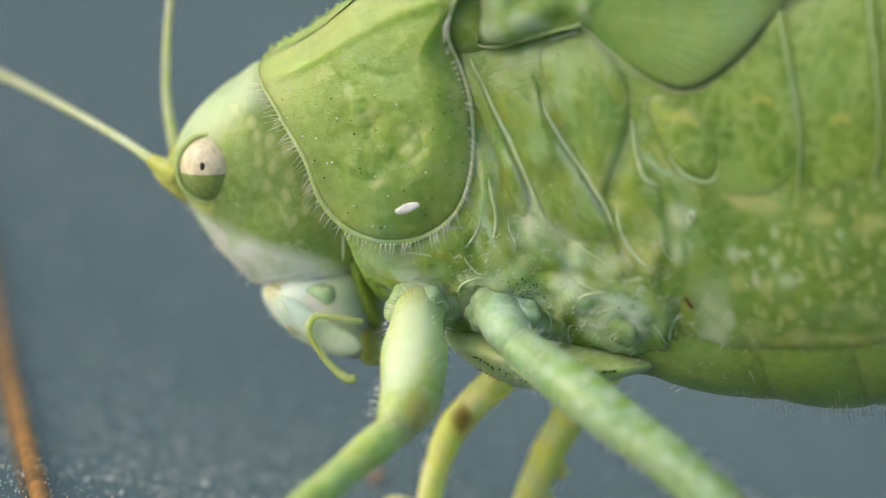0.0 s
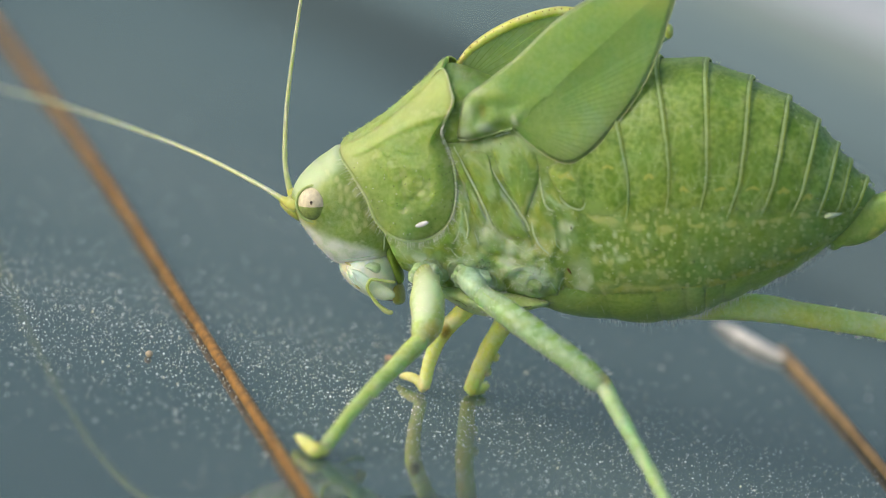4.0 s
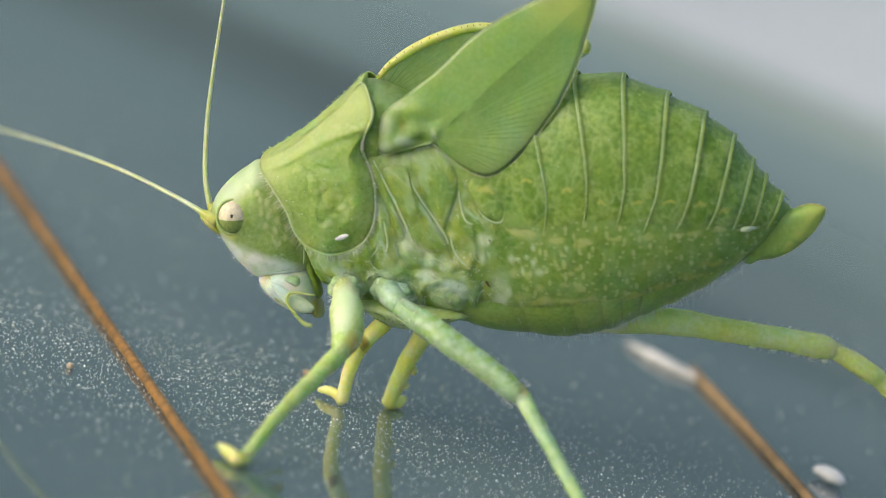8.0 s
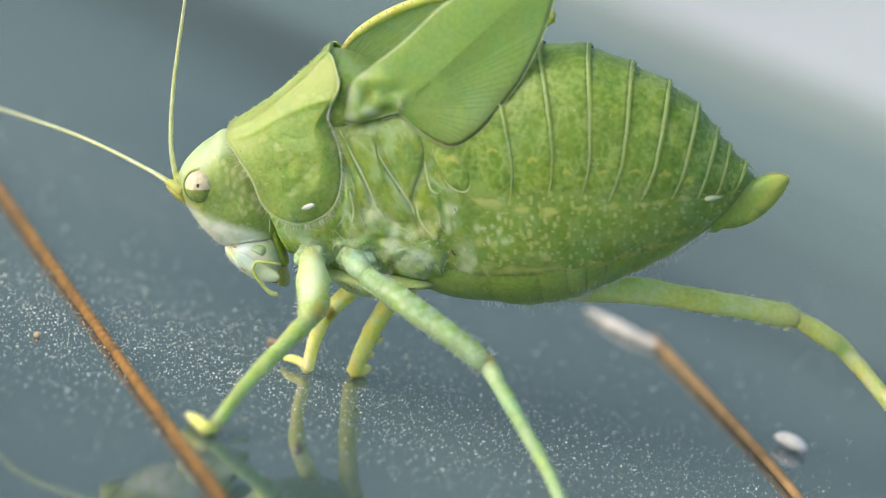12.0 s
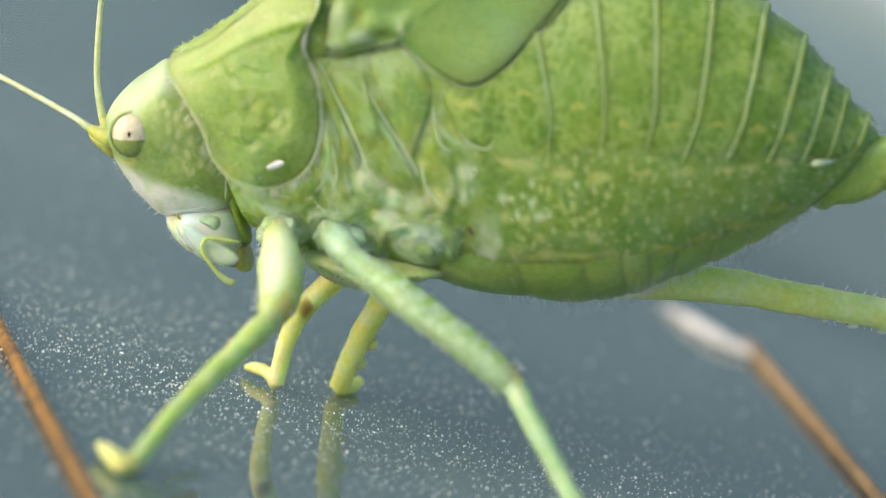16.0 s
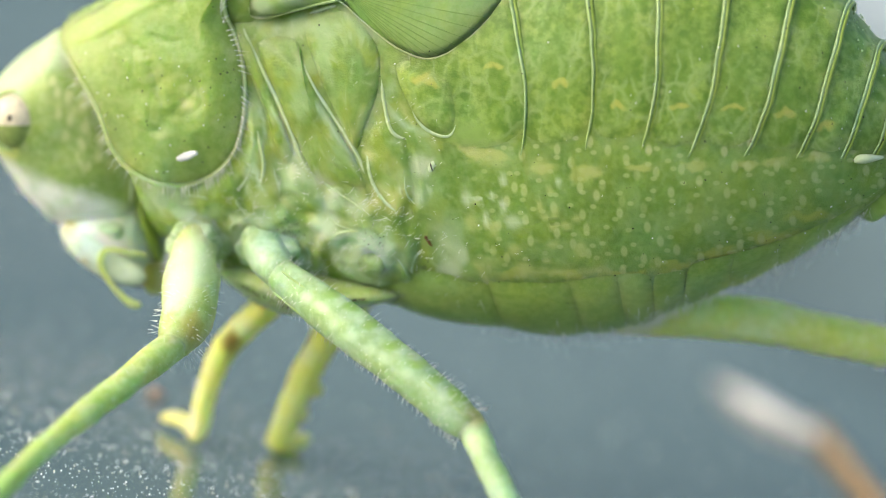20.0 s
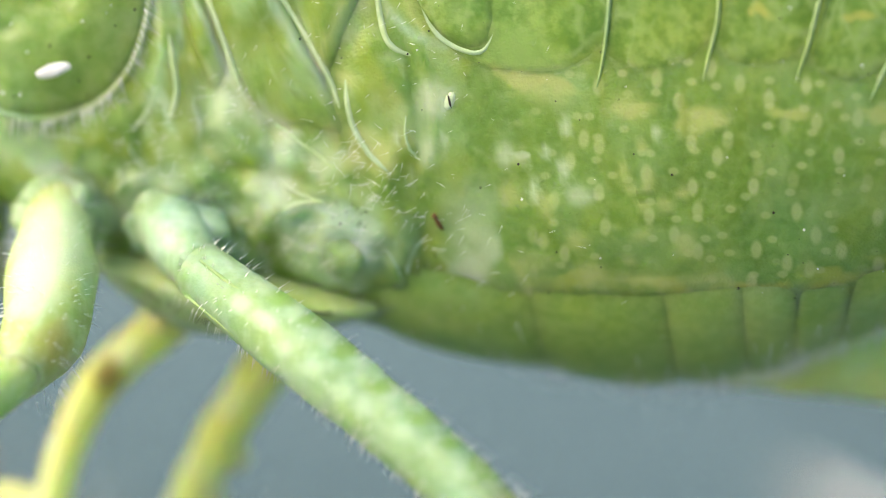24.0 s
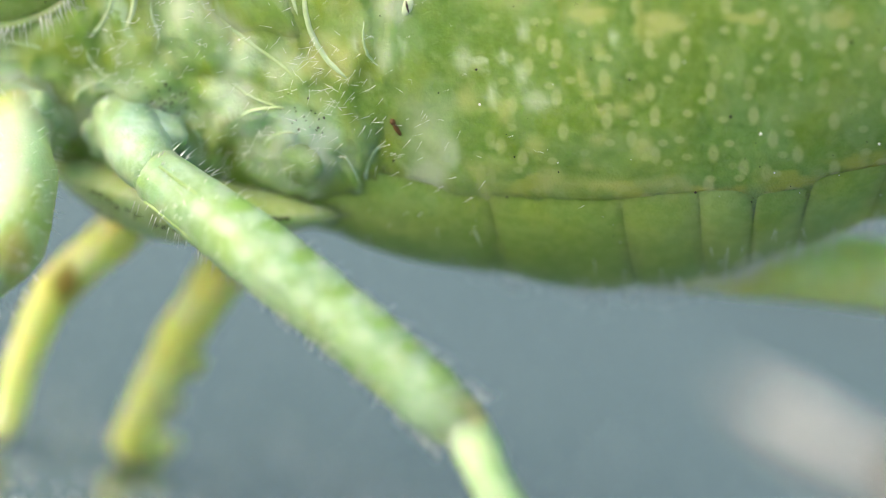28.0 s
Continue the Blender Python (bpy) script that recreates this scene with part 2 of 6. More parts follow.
body_tints += [(u, w, 0.42, (0.50, 0.52, 0.10), 0.7, 1.6, 0.45) for u, w in [(2.51, 5.31), (3.68, 5.28), (4.72, 5.39), (5.76, 5.55), (6.68, 5.81), (7.61, 6.17), (8.41, 6.59)]]
(spot_u, _), (_, spot_w) = [(1.58, 7.45), (2.55, 5.14)]
BODY = skin("flank_green", *FLANK, 1000, bump=0.6, rough=0.28, sss=0.8, deep=0.0007, tints=body_tints, spots=(spot_u, spot_w, (0.56, 0.61, 0.28)), inked=True)
THORAX = PLEURA = BODY
COXA = skin("hip_green", (0.26, 0.39, 0.13), (0.34, 0.48, 0.20), (0.46, 0.60, 0.34), 1600, rough=0.3, sss=0.8, deep=0.0006, bump=0.6)
HIP = skin("hip_mint", (0.28, 0.41, 0.20), (0.38, 0.53, 0.31), (0.54, 0.67, 0.49), 1600, rough=0.3, sss=0.5, deep=0.0004, bump=0.6)
plate_marks = [(u, w, 0.95, (0.15, 0.28, 0.03), 0.55, 0.42, 1.5) for u, w in [(2.29, 9.46), (3.54, 9.47), (4.84, 9.65), (5.98, 9.64), (7.02, 9.33), (7.95, 9.02)]]
plate_marks += [(u, w, 0.50, (0.29, 0.43, 0.11), 0.9, 1.5, 0.75) for u, w in [(1.66, 8.28), (2.21, 8), (2.76, 7.84), (3.33, 7.75), (3.88, 7.71), (4.45, 7.72), (5.01, 7.73), (5.52, 7.76), (6.08, 7.77), (6.6, 7.78), (7.06, 7.8), (7.41, 7.83), (7.99, 7.85), (8.53, 7.86)]]
plate_marks += [(u, w, 0.28, YOLK, 0.8, 1.3, 0.62) for u, w in blotches]
plate_marks += [(u + du, w + dw, 0.16, (0.54, 0.53, 0.12), 0.7, 0.9, 0.6) for u, w in [(0.75, 9.37), (2.19, 9.61), (3.55, 9.42), (4.76, 8.93), (5.95, 8.94), (7.0, 8.9), (7.95, 8.8), (8.75, 8.55)] for du, dw in ((-0.1, -0.03), (0.02, 0.03), (0.11, -0.02))]
TERGITE = skin("tergite_green", (0.13, 0.24, 0.030), (0.205, 0.33, 0.050), (0.34, 0.46, 0.11), 1500, fleck=(0.36, 0.46, 0.12), tints=plate_marks, bump=0.45, fray=0.6, net=((0.13, 0.25, 0.02), (0.40, 0.52, 0.20)))
STERNITE = skin("sternite_green", (0.22, 0.35, 0.055), (0.30, 0.43, 0.085), (0.41, 0.52, 0.14), 700)
crown = [(u, w, 0.9, (0.48, 0.56, 0.18), 0.6, 1.2, 0.8) for u, w in [(-6.58, 10.06), (-5.59, 10.74), (-4.6, 11.52), (-3.71, 12.19)]]
crown += [(u, w, 0.35, (0.50, 0.58, 0.25), 0.55, 1.2, 0.6) for u, w in [(-4.97, 9.4), (-4.2, 8.74), (-4.71, 8.15), (-4, 9.12)]]
PRONOTUM = skin("pronotum_green", (0.25, 0.38, 0.07), (0.31, 0.44, 0.10), (0.44, 0.55, 0.19), 900, fleck=(0.46, 0.56, 0.21), bump=0.6, sss=0.85, deep=0.001, tints=crown)
hinge_tints = [(u, w, r, tone, a, su, sw) for u, w, r, tone, a, su, sw in ((-2.6, 11.5, 0.5, MINT, 0.3, 0.8, 1.2), (-2.65, 10.8, 0.4, MINT, 0.35, 1, 0.8), (-2.0, 10.95, 0.4, MINT, 0.5, 1, 0.8), (-2.05, 11.55, 0.3, (0.33, 0.36, 0.05), 0.6, 0.6, 1.2),
                                                                        (-1.42, 11.0, 0.32, (0.20, 0.31, 0.04), 0.7, 1.2, 0.6), (-1.0, 11.2, 0.3, PALE, 0.5, 0.6, 1.2), (-1.6, 12.1, 0.5, (0.36, 0.48, 0.11), 0.5, 1.4, 0.7), (-2.2, 12.2, 0.3, PALE, 0.25, 1.4, 0.6))]
WING = skin("wing_pad_green", (0.22, 0.37, 0.085), (0.27, 0.42, 0.11), (0.34, 0.48, 0.16), 500, rough=0.42, sss=0.55, deep=0.0004, tints=[(u, w, 1.3, (0.48, 0.56, 0.14), 0.6, 1, 1) for u, w in [(4.13, 15.6), (3.18, 15.61)]] + hinge_tints, fray=0.4)
FAR_WING = skin("far_wing_green", (0.26, 0.40, 0.16), (0.33, 0.48, 0.22), (0.42, 0.56, 0.30), 900, rough=0.42, sss=0.6, deep=0.0008)
knee_tint = [(u, w, 0.3, OCHRE_TONE, 0.45, 0.7, 1.2) for u, w in [(-3.61, 4.54), (-3.68, 4.25), (-4.29, 3.67)]]
knee_tint += [(u, w, 0.36, OCHRE_TONE, 0.5, 1, 1) for u, w in [(-3.76, 4.5), (2.18, 3.04), (-3.7, 3.27), (-3.62, 3.44)]]
thigh_tints = [(u, w, 0.19, (0.54, 0.67, 0.49), 0.6, 1.1, 0.8) for u, w in [(-1.22, 5.28), (-0.83, 5.05), (-0.32, 4.76), (0.11, 4.54), (0.54, 4.21), (0.97, 4.02), (-1.49, 5.07), (-1.16, 4.91), (-0.9, 4.6), (-0.48, 4.4), (0.23, 4.0), (0.72, 3.77), (1.09, 3.63), (-0.08, 4.15), (1.51, 3.39)]]
thigh_tints += [(u, w, 0.2, (0.25, 0.41, 0.08), 0.75, 1.4, 0.6) for u, w in [(-0.96, 5.17), (-0.57, 4.94), (-0.08, 4.61), (0.41, 4.23), (0.9, 3.93), (1.33, 3.68), (1.75, 3.43), (1.92, 3.33)]]
LEG = skin("leg_green", (0.26, 0.40, 0.18), (0.35, 0.49, 0.27), (0.46, 0.60, 0.40), 1300, rough=0.45, sss=0.9, deep=0.0009, tints=thigh_tints + knee_tint, fray=0.25)
HIND_LEG = skin("hind_leg_green", (0.62, 0.70, 0.17), (0.72, 0.80, 0.26), (0.82, 0.87, 0.42), 1200, rough=0.33, sss=0.9, deep=0.0014, bump=0.5)
LEG_YELLOW = skin("leg_yellow_green", (0.70, 0.74, 0.14), (0.80, 0.84, 0.26), (0.88, 0.90, 0.46), 1200, rough=0.45, sss=0.9, deep=0.0009, tints=knee_tint + [(u, w, 0.24, (0.24, 0.15, 0.03), 0.8, 0.8, 1.3) for u, w in [(-3.82, 3.49), (-3.7, 3.63)]], fray=0.3)
FRONT_LEG = skin("front_leg_green", (0.36, 0.46, 0.12), (0.46, 0.55, 0.19), (0.62, 0.69, 0.38), 1200, rough=0.45, sss=0.9, deep=0.0009, tints=[(u, w, r, (0.70, 0.79, 0.58), 0.75, 1, 1) for (u, w), r in zip([(-4.04, 5.66), (-4.05, 5.3)], (0.7, 0.6))] + knee_tint, fray=0.4)
OVIPOSITOR = skin("ovipositor_green", (0.22, 0.36, 0.07), (0.28, 0.42, 0.09), (0.38, 0.50, 0.14), 1200, tints=[(u, w, r, (0.52, 0.57, 0.14), 0.75, 1, 1) for (u, w), r in zip([(11.94, 8.03), (11.54, 7.37), (10.95, 6.81)], (0.8, 0.6, 0.4))])
FOLD_EDGE = skin("pale_fold", (0.40, 0.53, 0.26), (0.48, 0.60, 0.34), (0.58, 0.67, 0.44), 2500, sss=0.0, rough=0.34)
FACE_EDGE = skin("white_face_edge", (0.60, 0.72, 0.52), (0.68, 0.78, 0.60), (0.76, 0.84, 0.69), 2500, sss=0.0, rough=0.4)
BREAST = skin("breast_green", (0.36, 0.46, 0.15), (0.45, 0.55, 0.22), (0.56, 0.64, 0.34), 1200)
SPIRACLE = skin("spiracle_pale", (0.56, 0.66, 0.40), (0.62, 0.70, 0.46), (0.68, 0.75, 0.54), 2500, sss=0.0)
VEIN = skin("vein_green", (0.18, 0.32, 0.06), (0.21, 0.36, 0.075), (0.25, 0.40, 0.095), 900, sss=0.0)
RIM = skin("pale_rim", (0.40, 0.52, 0.20), (0.47, 0.58, 0.27), (0.56, 0.65, 0.35), 2500, sss=0.6, deep=0.0003, rough=0.45)
RIB = skin("pale_rib", (0.30, 0.43, 0.15), (0.37, 0.50, 0.21), (0.46, 0.58, 0.30), 1800, sss=0.0, rough=0.45)
EDGE = skin("pale_edge", (0.36, 0.49, 0.17), (0.43, 0.55, 0.23), (0.52, 0.62, 0.31), 2500, sss=0.0, rough=0.55)
YELLOW = skin("yellow_edge", (0.50, 0.54, 0.12), (0.58, 0.60, 0.18), (0.66, 0.66, 0.28), 2500)
OLIVE = skin("olive_fold", (0.22, 0.32, 0.04), (0.28, 0.38, 0.06), (0.35, 0.44, 0.09), 1500, sss=0.0)
KNEE = skin("ochre_joint", (0.40, 0.36, 0.07), (0.48, 0.46, 0.12), (0.54, 0.54, 0.20), 2500)
ANTENNA = skin("antenna_yellow_green", (0.48, 0.56, 0.28), (0.56, 0.62, 0.36), (0.66, 0.70, 0.48), 3000, sss=0.5)
mouth_tints = [(u, w, r, tone, 0.6, 1, 1) for (u, w), (r, tone) in zip([(-6.07, 5.55), (-7.01, 5.96), (-6.71, 4.92), (-5.64, 5.98), (-6.48, 5.66)], ((0.5, (0.72, 0.68, 0.58)), (0.3, (0.62, 0.52, 0.22)), (0.25, (0.55, 0.40, 0.18)), (0.4, (0.44, 0.60, 0.46)), (0.3, (0.50, 0.64, 0.48))))]
FACE = skin("face_white_green", (0.54, 0.66, 0.46), (0.68, 0.76, 0.60), (0.80, 0.85, 0.75), 1200, rough=0.32, tints=mouth_tints)
CREAM = plain("eye_cream", (0.70, 0.64, 0.44), 0.2, 0.15, 6000)
EYE_GREEN = plain("eye_green", (0.27, 0.36, 0.09), 0.2, 0.2, 6000)
BLACK = plain("dark_speck", (0.03, 0.022, 0.015), 0.6)
BROWN = plain("brown_mark", (0.16, 0.08, 0.02), 0.5)
HAIR = plain("white_hair", (0.88, 0.90, 0.84), 0.4, 0.05)
WHITE = plain("white_flake", (0.82, 0.82, 0.80), 0.7, 0.1)
GOLD = plain("gold_dust", (0.74, 0.70, 0.55), 0.45, 0.3)


def head_skin():
    """Green crown that pales to white over the cheek and the front of the face."""
    m = skin("head_green", (0.23, 0.35, 0.065), (0.32, 0.44, 0.12), (0.46, 0.55, 0.23), 1000, bump=0.6, fleck=(0.62, 0.66, 0.34), tints=[(u, w, 0.9, (0.62, 0.72, 0.50), 0.75, 1, 0.7) for u, w in [(-8.05, 9.3), (-7.3, 9.75), (-8.5, 8.8)]] + [(u, w, 0.16, (0.60, 0.64, 0.30), 0.8, 0.8, 1.3) for u, w in [(-7.07, 8.84), (-6.81, 8.72), (-6.56, 8.53), (-7.03, 8.42), (-6.78, 8.28), (-6.47, 8.12), (-6.21, 7.91), (-6.89, 7.96), (-6.58, 7.75), (-6.28, 7.55), (-6.02, 7.35), (-7.17, 9.1)]] + [(u, w, 0.34, (0.64, 0.68, 0.16), 0.85, 1, 1) for u, w in [(-8.78, 8.06), (-8.49, 7.84), (-8.18, 7.63)]], fray=0.35)
    nt = m.node_tree
    bsdf = nt.nodes["Principled BSDF"]
    co = nt.nodes.new("ShaderNodeTexCoord").outputs["Object"]
    dot = nt.nodes.new("ShaderNodeVectorMath")
    dot.operation = "DOT_PRODUCT"
    (ua, wa), (ub, wb), (uc, wc) = [(-8.2, 7.42), (-5.7, 6.42), (-6.99, 6.0)]
    n = Vector((-(wb - wa), 0, ub - ua)).normalized()
    if n.dot(Vector((uc - ua, 0, wc - wa))) < 0:
        n = -n
    nt.links.new(co, dot.inputs[0])
    dot.inputs[1].default_value = n * 1000
    base = n.dot(Vector((ua, 0, wa)))
    rng = nt.nodes.new("ShaderNodeMapRange")
    rng.interpolation_type = "SMOOTHSTEP"
    rng.inputs[1].default_value, rng.inputs[2].default_value = base + 0.08, base + 0.5
    add = nt.nodes.new("ShaderNodeMath")
    add.operation = "MULTIPLY_ADD"
    nt.links.new(noise_node(nt, co, 900.0), add.inputs[0])
    add.inputs[1].default_value = 0.5
    nt.links.new(dot.outputs["Value"], add.inputs[2])
    nt.links.new(add.outputs[0], rng.inputs[0])
    old = bsdf.inputs["Base Color"].links[0].from_socket
    nt.links.new(mix(nt, rng.outputs[0], old, ramp(nt, noise_node(nt, co, 1600.0, 4.0), [(0.34, (0.62, 0.76, 0.54)), (0.55, (0.86, 0.93, 0.82))])), bsdf.inputs["Base Color"])
    return m


HEAD = head_skin()


def ground_paint():
    """Dark blue-grey lacquer under a clear coat, with fine metal flake and a film of dust."""
    m, nt, bsdf = nodes_of("blue_grey_lacquer")
    co = nt.nodes.new("ShaderNodeTexCoord").outputs["Object"]
    big = noise_node(nt, co, 60.0, 4.0)
    fine = noise_node(nt, co, 16000.0, 2.0)
    dust = noise_node(nt, co, 700.0, 6.0, 0.7)
    col = ramp(nt, big, [(0.3, (0.064, 0.116, 0.134)), (0.7, (0.104, 0.158, 0.166))])
    # blurred distance and its reflections put into the colour: dark, paler and white bands
    sep = nt.nodes.new("ShaderNodeSeparateXYZ")
    nt.links.new(co, sep.inputs[0])

    def op(kind, a, b, c=0.0):
        k = nt.nodes.new("ShaderNodeMath")
        k.operation = kind
        for socket, v in zip(k.inputs, (a, b, c)):
            if isinstance(v, float):
                socket.default_value = v
            else:
                nt.links.new(v, socket)
        return k.outputs[0]

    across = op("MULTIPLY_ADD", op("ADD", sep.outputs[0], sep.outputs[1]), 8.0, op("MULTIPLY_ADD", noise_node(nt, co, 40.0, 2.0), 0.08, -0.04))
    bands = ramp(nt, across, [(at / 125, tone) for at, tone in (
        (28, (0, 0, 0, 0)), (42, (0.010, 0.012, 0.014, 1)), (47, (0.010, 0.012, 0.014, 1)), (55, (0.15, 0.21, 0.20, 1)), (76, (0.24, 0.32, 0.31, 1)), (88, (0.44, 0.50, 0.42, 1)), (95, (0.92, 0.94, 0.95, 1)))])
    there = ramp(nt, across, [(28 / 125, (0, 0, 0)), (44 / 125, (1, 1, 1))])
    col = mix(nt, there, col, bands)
    # painted reflection goes on: dark band lifted to one side, paler sheen at the other
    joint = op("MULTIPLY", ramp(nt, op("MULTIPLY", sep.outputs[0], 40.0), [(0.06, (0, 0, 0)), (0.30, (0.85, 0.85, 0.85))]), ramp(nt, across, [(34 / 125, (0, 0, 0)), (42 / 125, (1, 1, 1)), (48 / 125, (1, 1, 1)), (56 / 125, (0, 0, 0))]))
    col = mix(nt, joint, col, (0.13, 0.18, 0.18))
    pale_sheen = op("MULTIPLY", ramp(nt, op("MULTIPLY", sep.outputs[1], 8.0), [(8 / 125, (0, 0, 0)), (24 / 125, (0.7, 0.7, 0.7))]), ramp(nt, across, [(4 / 125, (1, 1, 1)), (24 / 125, (0, 0, 0))]))
    col = mix(nt, pale_sheen, col, (0.155, 0.205, 0.205))
    col = mix(nt, ramp(nt, dust, [(0.48, (0, 0, 0)), (0.8, (0.35, 0.35, 0.35))]), col, (0.18, 0.21, 0.22))
    col = mix(nt, ramp(nt, fine, [(0.70, (0, 0, 0)), (0.80, (0.4, 0.4, 0.4))]), col, (0.40, 0.41, 0.36))
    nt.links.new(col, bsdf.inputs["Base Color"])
    nt.links.new(ramp(nt, dust, [(0.35, (0.045, 0.045, 0.045)), (0.8, (0.07, 0.07, 0.07))]), bsdf.inputs["Roughness"])
    bsdf.inputs["IOR"].default_value = 2.5
    return m


LACQUER = ground_paint()


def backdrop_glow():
    """Soft grey-green glow of an added, unseen surface that the sheet mirrors."""
    m = bpy.data.materials.new("mirrored_glow")
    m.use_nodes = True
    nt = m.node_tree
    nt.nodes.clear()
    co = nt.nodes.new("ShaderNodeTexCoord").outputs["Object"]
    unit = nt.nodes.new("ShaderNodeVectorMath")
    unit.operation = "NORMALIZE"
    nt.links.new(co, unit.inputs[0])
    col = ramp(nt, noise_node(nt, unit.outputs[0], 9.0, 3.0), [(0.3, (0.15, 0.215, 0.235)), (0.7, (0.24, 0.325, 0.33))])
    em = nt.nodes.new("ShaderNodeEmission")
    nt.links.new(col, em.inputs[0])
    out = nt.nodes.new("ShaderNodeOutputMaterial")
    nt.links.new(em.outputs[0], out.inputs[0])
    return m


# ---- mesh helpers (millimetres) ----
def part(name, bm, material, parent=None, label=""):
    me = bpy.data.meshes.new(name)
    bm.to_mesh(me)
    bm.free()
    for p in me.polygons:
        p.use_smooth = True
    for m in material if isinstance(material, (list, tuple)) else [material]:
        me.materials.append(m)
    ob = new(name, me)
    if parent:
        ob.parent = parent
    if label:
        ob["label"] = label
    return ob


def spline(pts, n, closed=False):
    """n points of a Catmull-Rom curve through pts."""
    pts = [Vector(p) for p in pts]
    k, out = len(pts), []
    for i in range(n):
        s = i / n * k if closed else i / (n - 1) * (k - 1)
        j = min(int(s), k - 1 if closed else k - 2)
        f = s - j
        if closed:
            a, b, c, d = (pts[(j + o) % k] for o in (-1, 0, 1, 2))
        else:
            a, b, c, d = (pts[max(0, min(k - 1, j + o))] for o in (-1, 0, 1, 2))
        out.append(0.5 * (2 * b + (c - a) * f + (2 * a - 5 * b + 4 * c - d) * f * f + (3 * b - a - 3 * c + d) * f ** 3))
    return out


def grid(bm, rows, wrap=False, flip=False):
    vs = [[bm.verts.new(Vector(p) * MM) for p in r] for r in rows]
    for a, b in zip(vs, vs[1:]):
        n = len(a)
        for i in range(n if wrap else n - 1):
            q = [a[i], a[(i + 1) % n], b[(i + 1) % n], b[i]]
            bm.faces.new(q[::-1] if flip else q)
    return vs


def tube(bm, pts, radii, n=24, sides=10, flat=1.0, smooth=True):
    """A tube through pts with a radius at each of them, closed at its ends."""
    both = spline(pts, n) if smooth else [Vector(p) for p in pts]
    n = len(both)
    k = len(radii)
    rr = []
    for i in range(n):
        s = i / (n - 1) * (k - 1)
        j = min(int(s), k - 2)
        f = s - j
        f = f * f * (3 - 2 * f)
        rr.append(radii[j] * (1 - f) + radii[j + 1] * f)
    side = None
    rows = []
    for i, p in enumerate(both):
        d = (both[min(i + 1, n - 1)] - both[max(i - 1, 0)]).normalized()
        if side is None:
            side = d.cross(Vector((0, 1, 0)) if abs(d.y) < 0.9 else Vector((1, 0, 0))).normalized()
        side = (side - d * side.dot(d)).normalized()
        up = d.cross(side)
        rows.append([p + (side * math.cos(t) + up * math.sin(t) * flat) * rr[i] for t in (2 * math.pi * q / sides for q in range(sides))])
    vs = grid(bm, rows, wrap=True)
    for ring, p, d in ((vs[0], both[0], -1), (vs[-1], both[-1], 1)):
        tip = bm.verts.new((p + (both[1] - both[0] if d < 0 else both[-1] - both[-2]).normalized() * d * rr[0 if d < 0 else -1] * 0.6) * MM)
        for i in range(sides):
            q = [ring[i], ring[(i + 1) % sides], tip]
            bm.faces.new(q if d > 0 else q[::-1])
    bmesh.ops.recalc_face_normals(bm, faces=bm.faces)
    return bm


def pillow(bm, outline, half, rings=10, n=56, power=2.2, far=None, centre=None, y0=0.0):
    """A closed form that swells to both sides of the sagittal plane y0 inside a (u, w) outline. far: the half width beyond it."""
    loop = spline([(u, 0, w) for u, w in outline], n, True)
    c = Vector((centre[0], 0, centre[1])) if centre else sum(loop, Vector()) / n
    for sign, h in ((-1, half), (1, half if far is None else far)):
        rows = []
        for k in range(rings + 1):
            r = 1 - (k / rings) ** 1.6 if k < rings else 0.02
            y = y0 + sign * h * max(0.0, 1 - r ** power) ** 0.5
            rows.append([c + (p - c) * r + Vector((0, y, 0)) for p in loop])
        vs = grid(bm, rows, wrap=True, flip=sign < 0)
        bm.faces.new(vs[-1] if sign > 0 else vs[-1][::-1])
    bmesh.ops.remove_doubles(bm, verts=bm.verts, dist=1e-7)
    bmesh.ops.recalc_face_normals(bm, faces=bm.faces)
    return bm


def ball(bm, centre, radii, u=14, v=10, turn=None):
    turn = turn or Matrix.Identity(3)
    c = Vector(centre)
    rows = []
    for i in range(v + 1):
        a = math.pi * i / v
        rows.append([c + turn @ Vector((radii[0] * math.sin(max(a, 1e-3) if i < v else math.pi - 1e-3) * math.cos(b), radii[1] * math.sin(max(a, 1e-3) if i < v else math.pi - 1e-3) * math.sin(b), radii[2] * math.cos(a))) for b in (2 * math.pi * j / u for j in range(u))])
    grid(bm, rows, wrap=True)
    return bm


def hair(bm, root, way, length, width=0.012):
    """One fine tapered bristle."""
    root, way = Vector(root), Vector(way).normalized()
    a = way.orthogonal().normalized() * width
    b = way.cross(a)
    base = [bm.verts.new((root + q) * MM) for q in (a, -0.5 * a + 0.87 * b, -0.5 * a - 0.87 * b)]
    tip = bm.verts.new((root + way * length) * MM)
    for i in range(3):
        bm.faces.new((base[i], base[(i + 1) % 3], tip))


# ---- the glossy ground and the added glowing backdrop ----
bm = bmesh.new()
rows = []
for r in (0.5, 20, 60, 200, 800, 4000, 40000, 400000):
    rows.append([Vector((math.cos(a) * r, math.sin(a) * r, 0)) for a in (2 * math.pi * k / 48 for k in range(48))])
vs = grid(bm, rows, wrap=True)
bm.faces.new(vs[0][::-1])
bmesh.ops.recalc_face_normals(bm, faces=bm.faces)
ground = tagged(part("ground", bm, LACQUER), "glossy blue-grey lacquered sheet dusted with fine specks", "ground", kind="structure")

# unseen glowing dome, added to tint the sheet's reflection and fill from behind
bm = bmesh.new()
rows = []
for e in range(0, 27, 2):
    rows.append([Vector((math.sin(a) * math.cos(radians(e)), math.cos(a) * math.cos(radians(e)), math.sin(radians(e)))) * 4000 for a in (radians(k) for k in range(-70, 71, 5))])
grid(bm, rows)
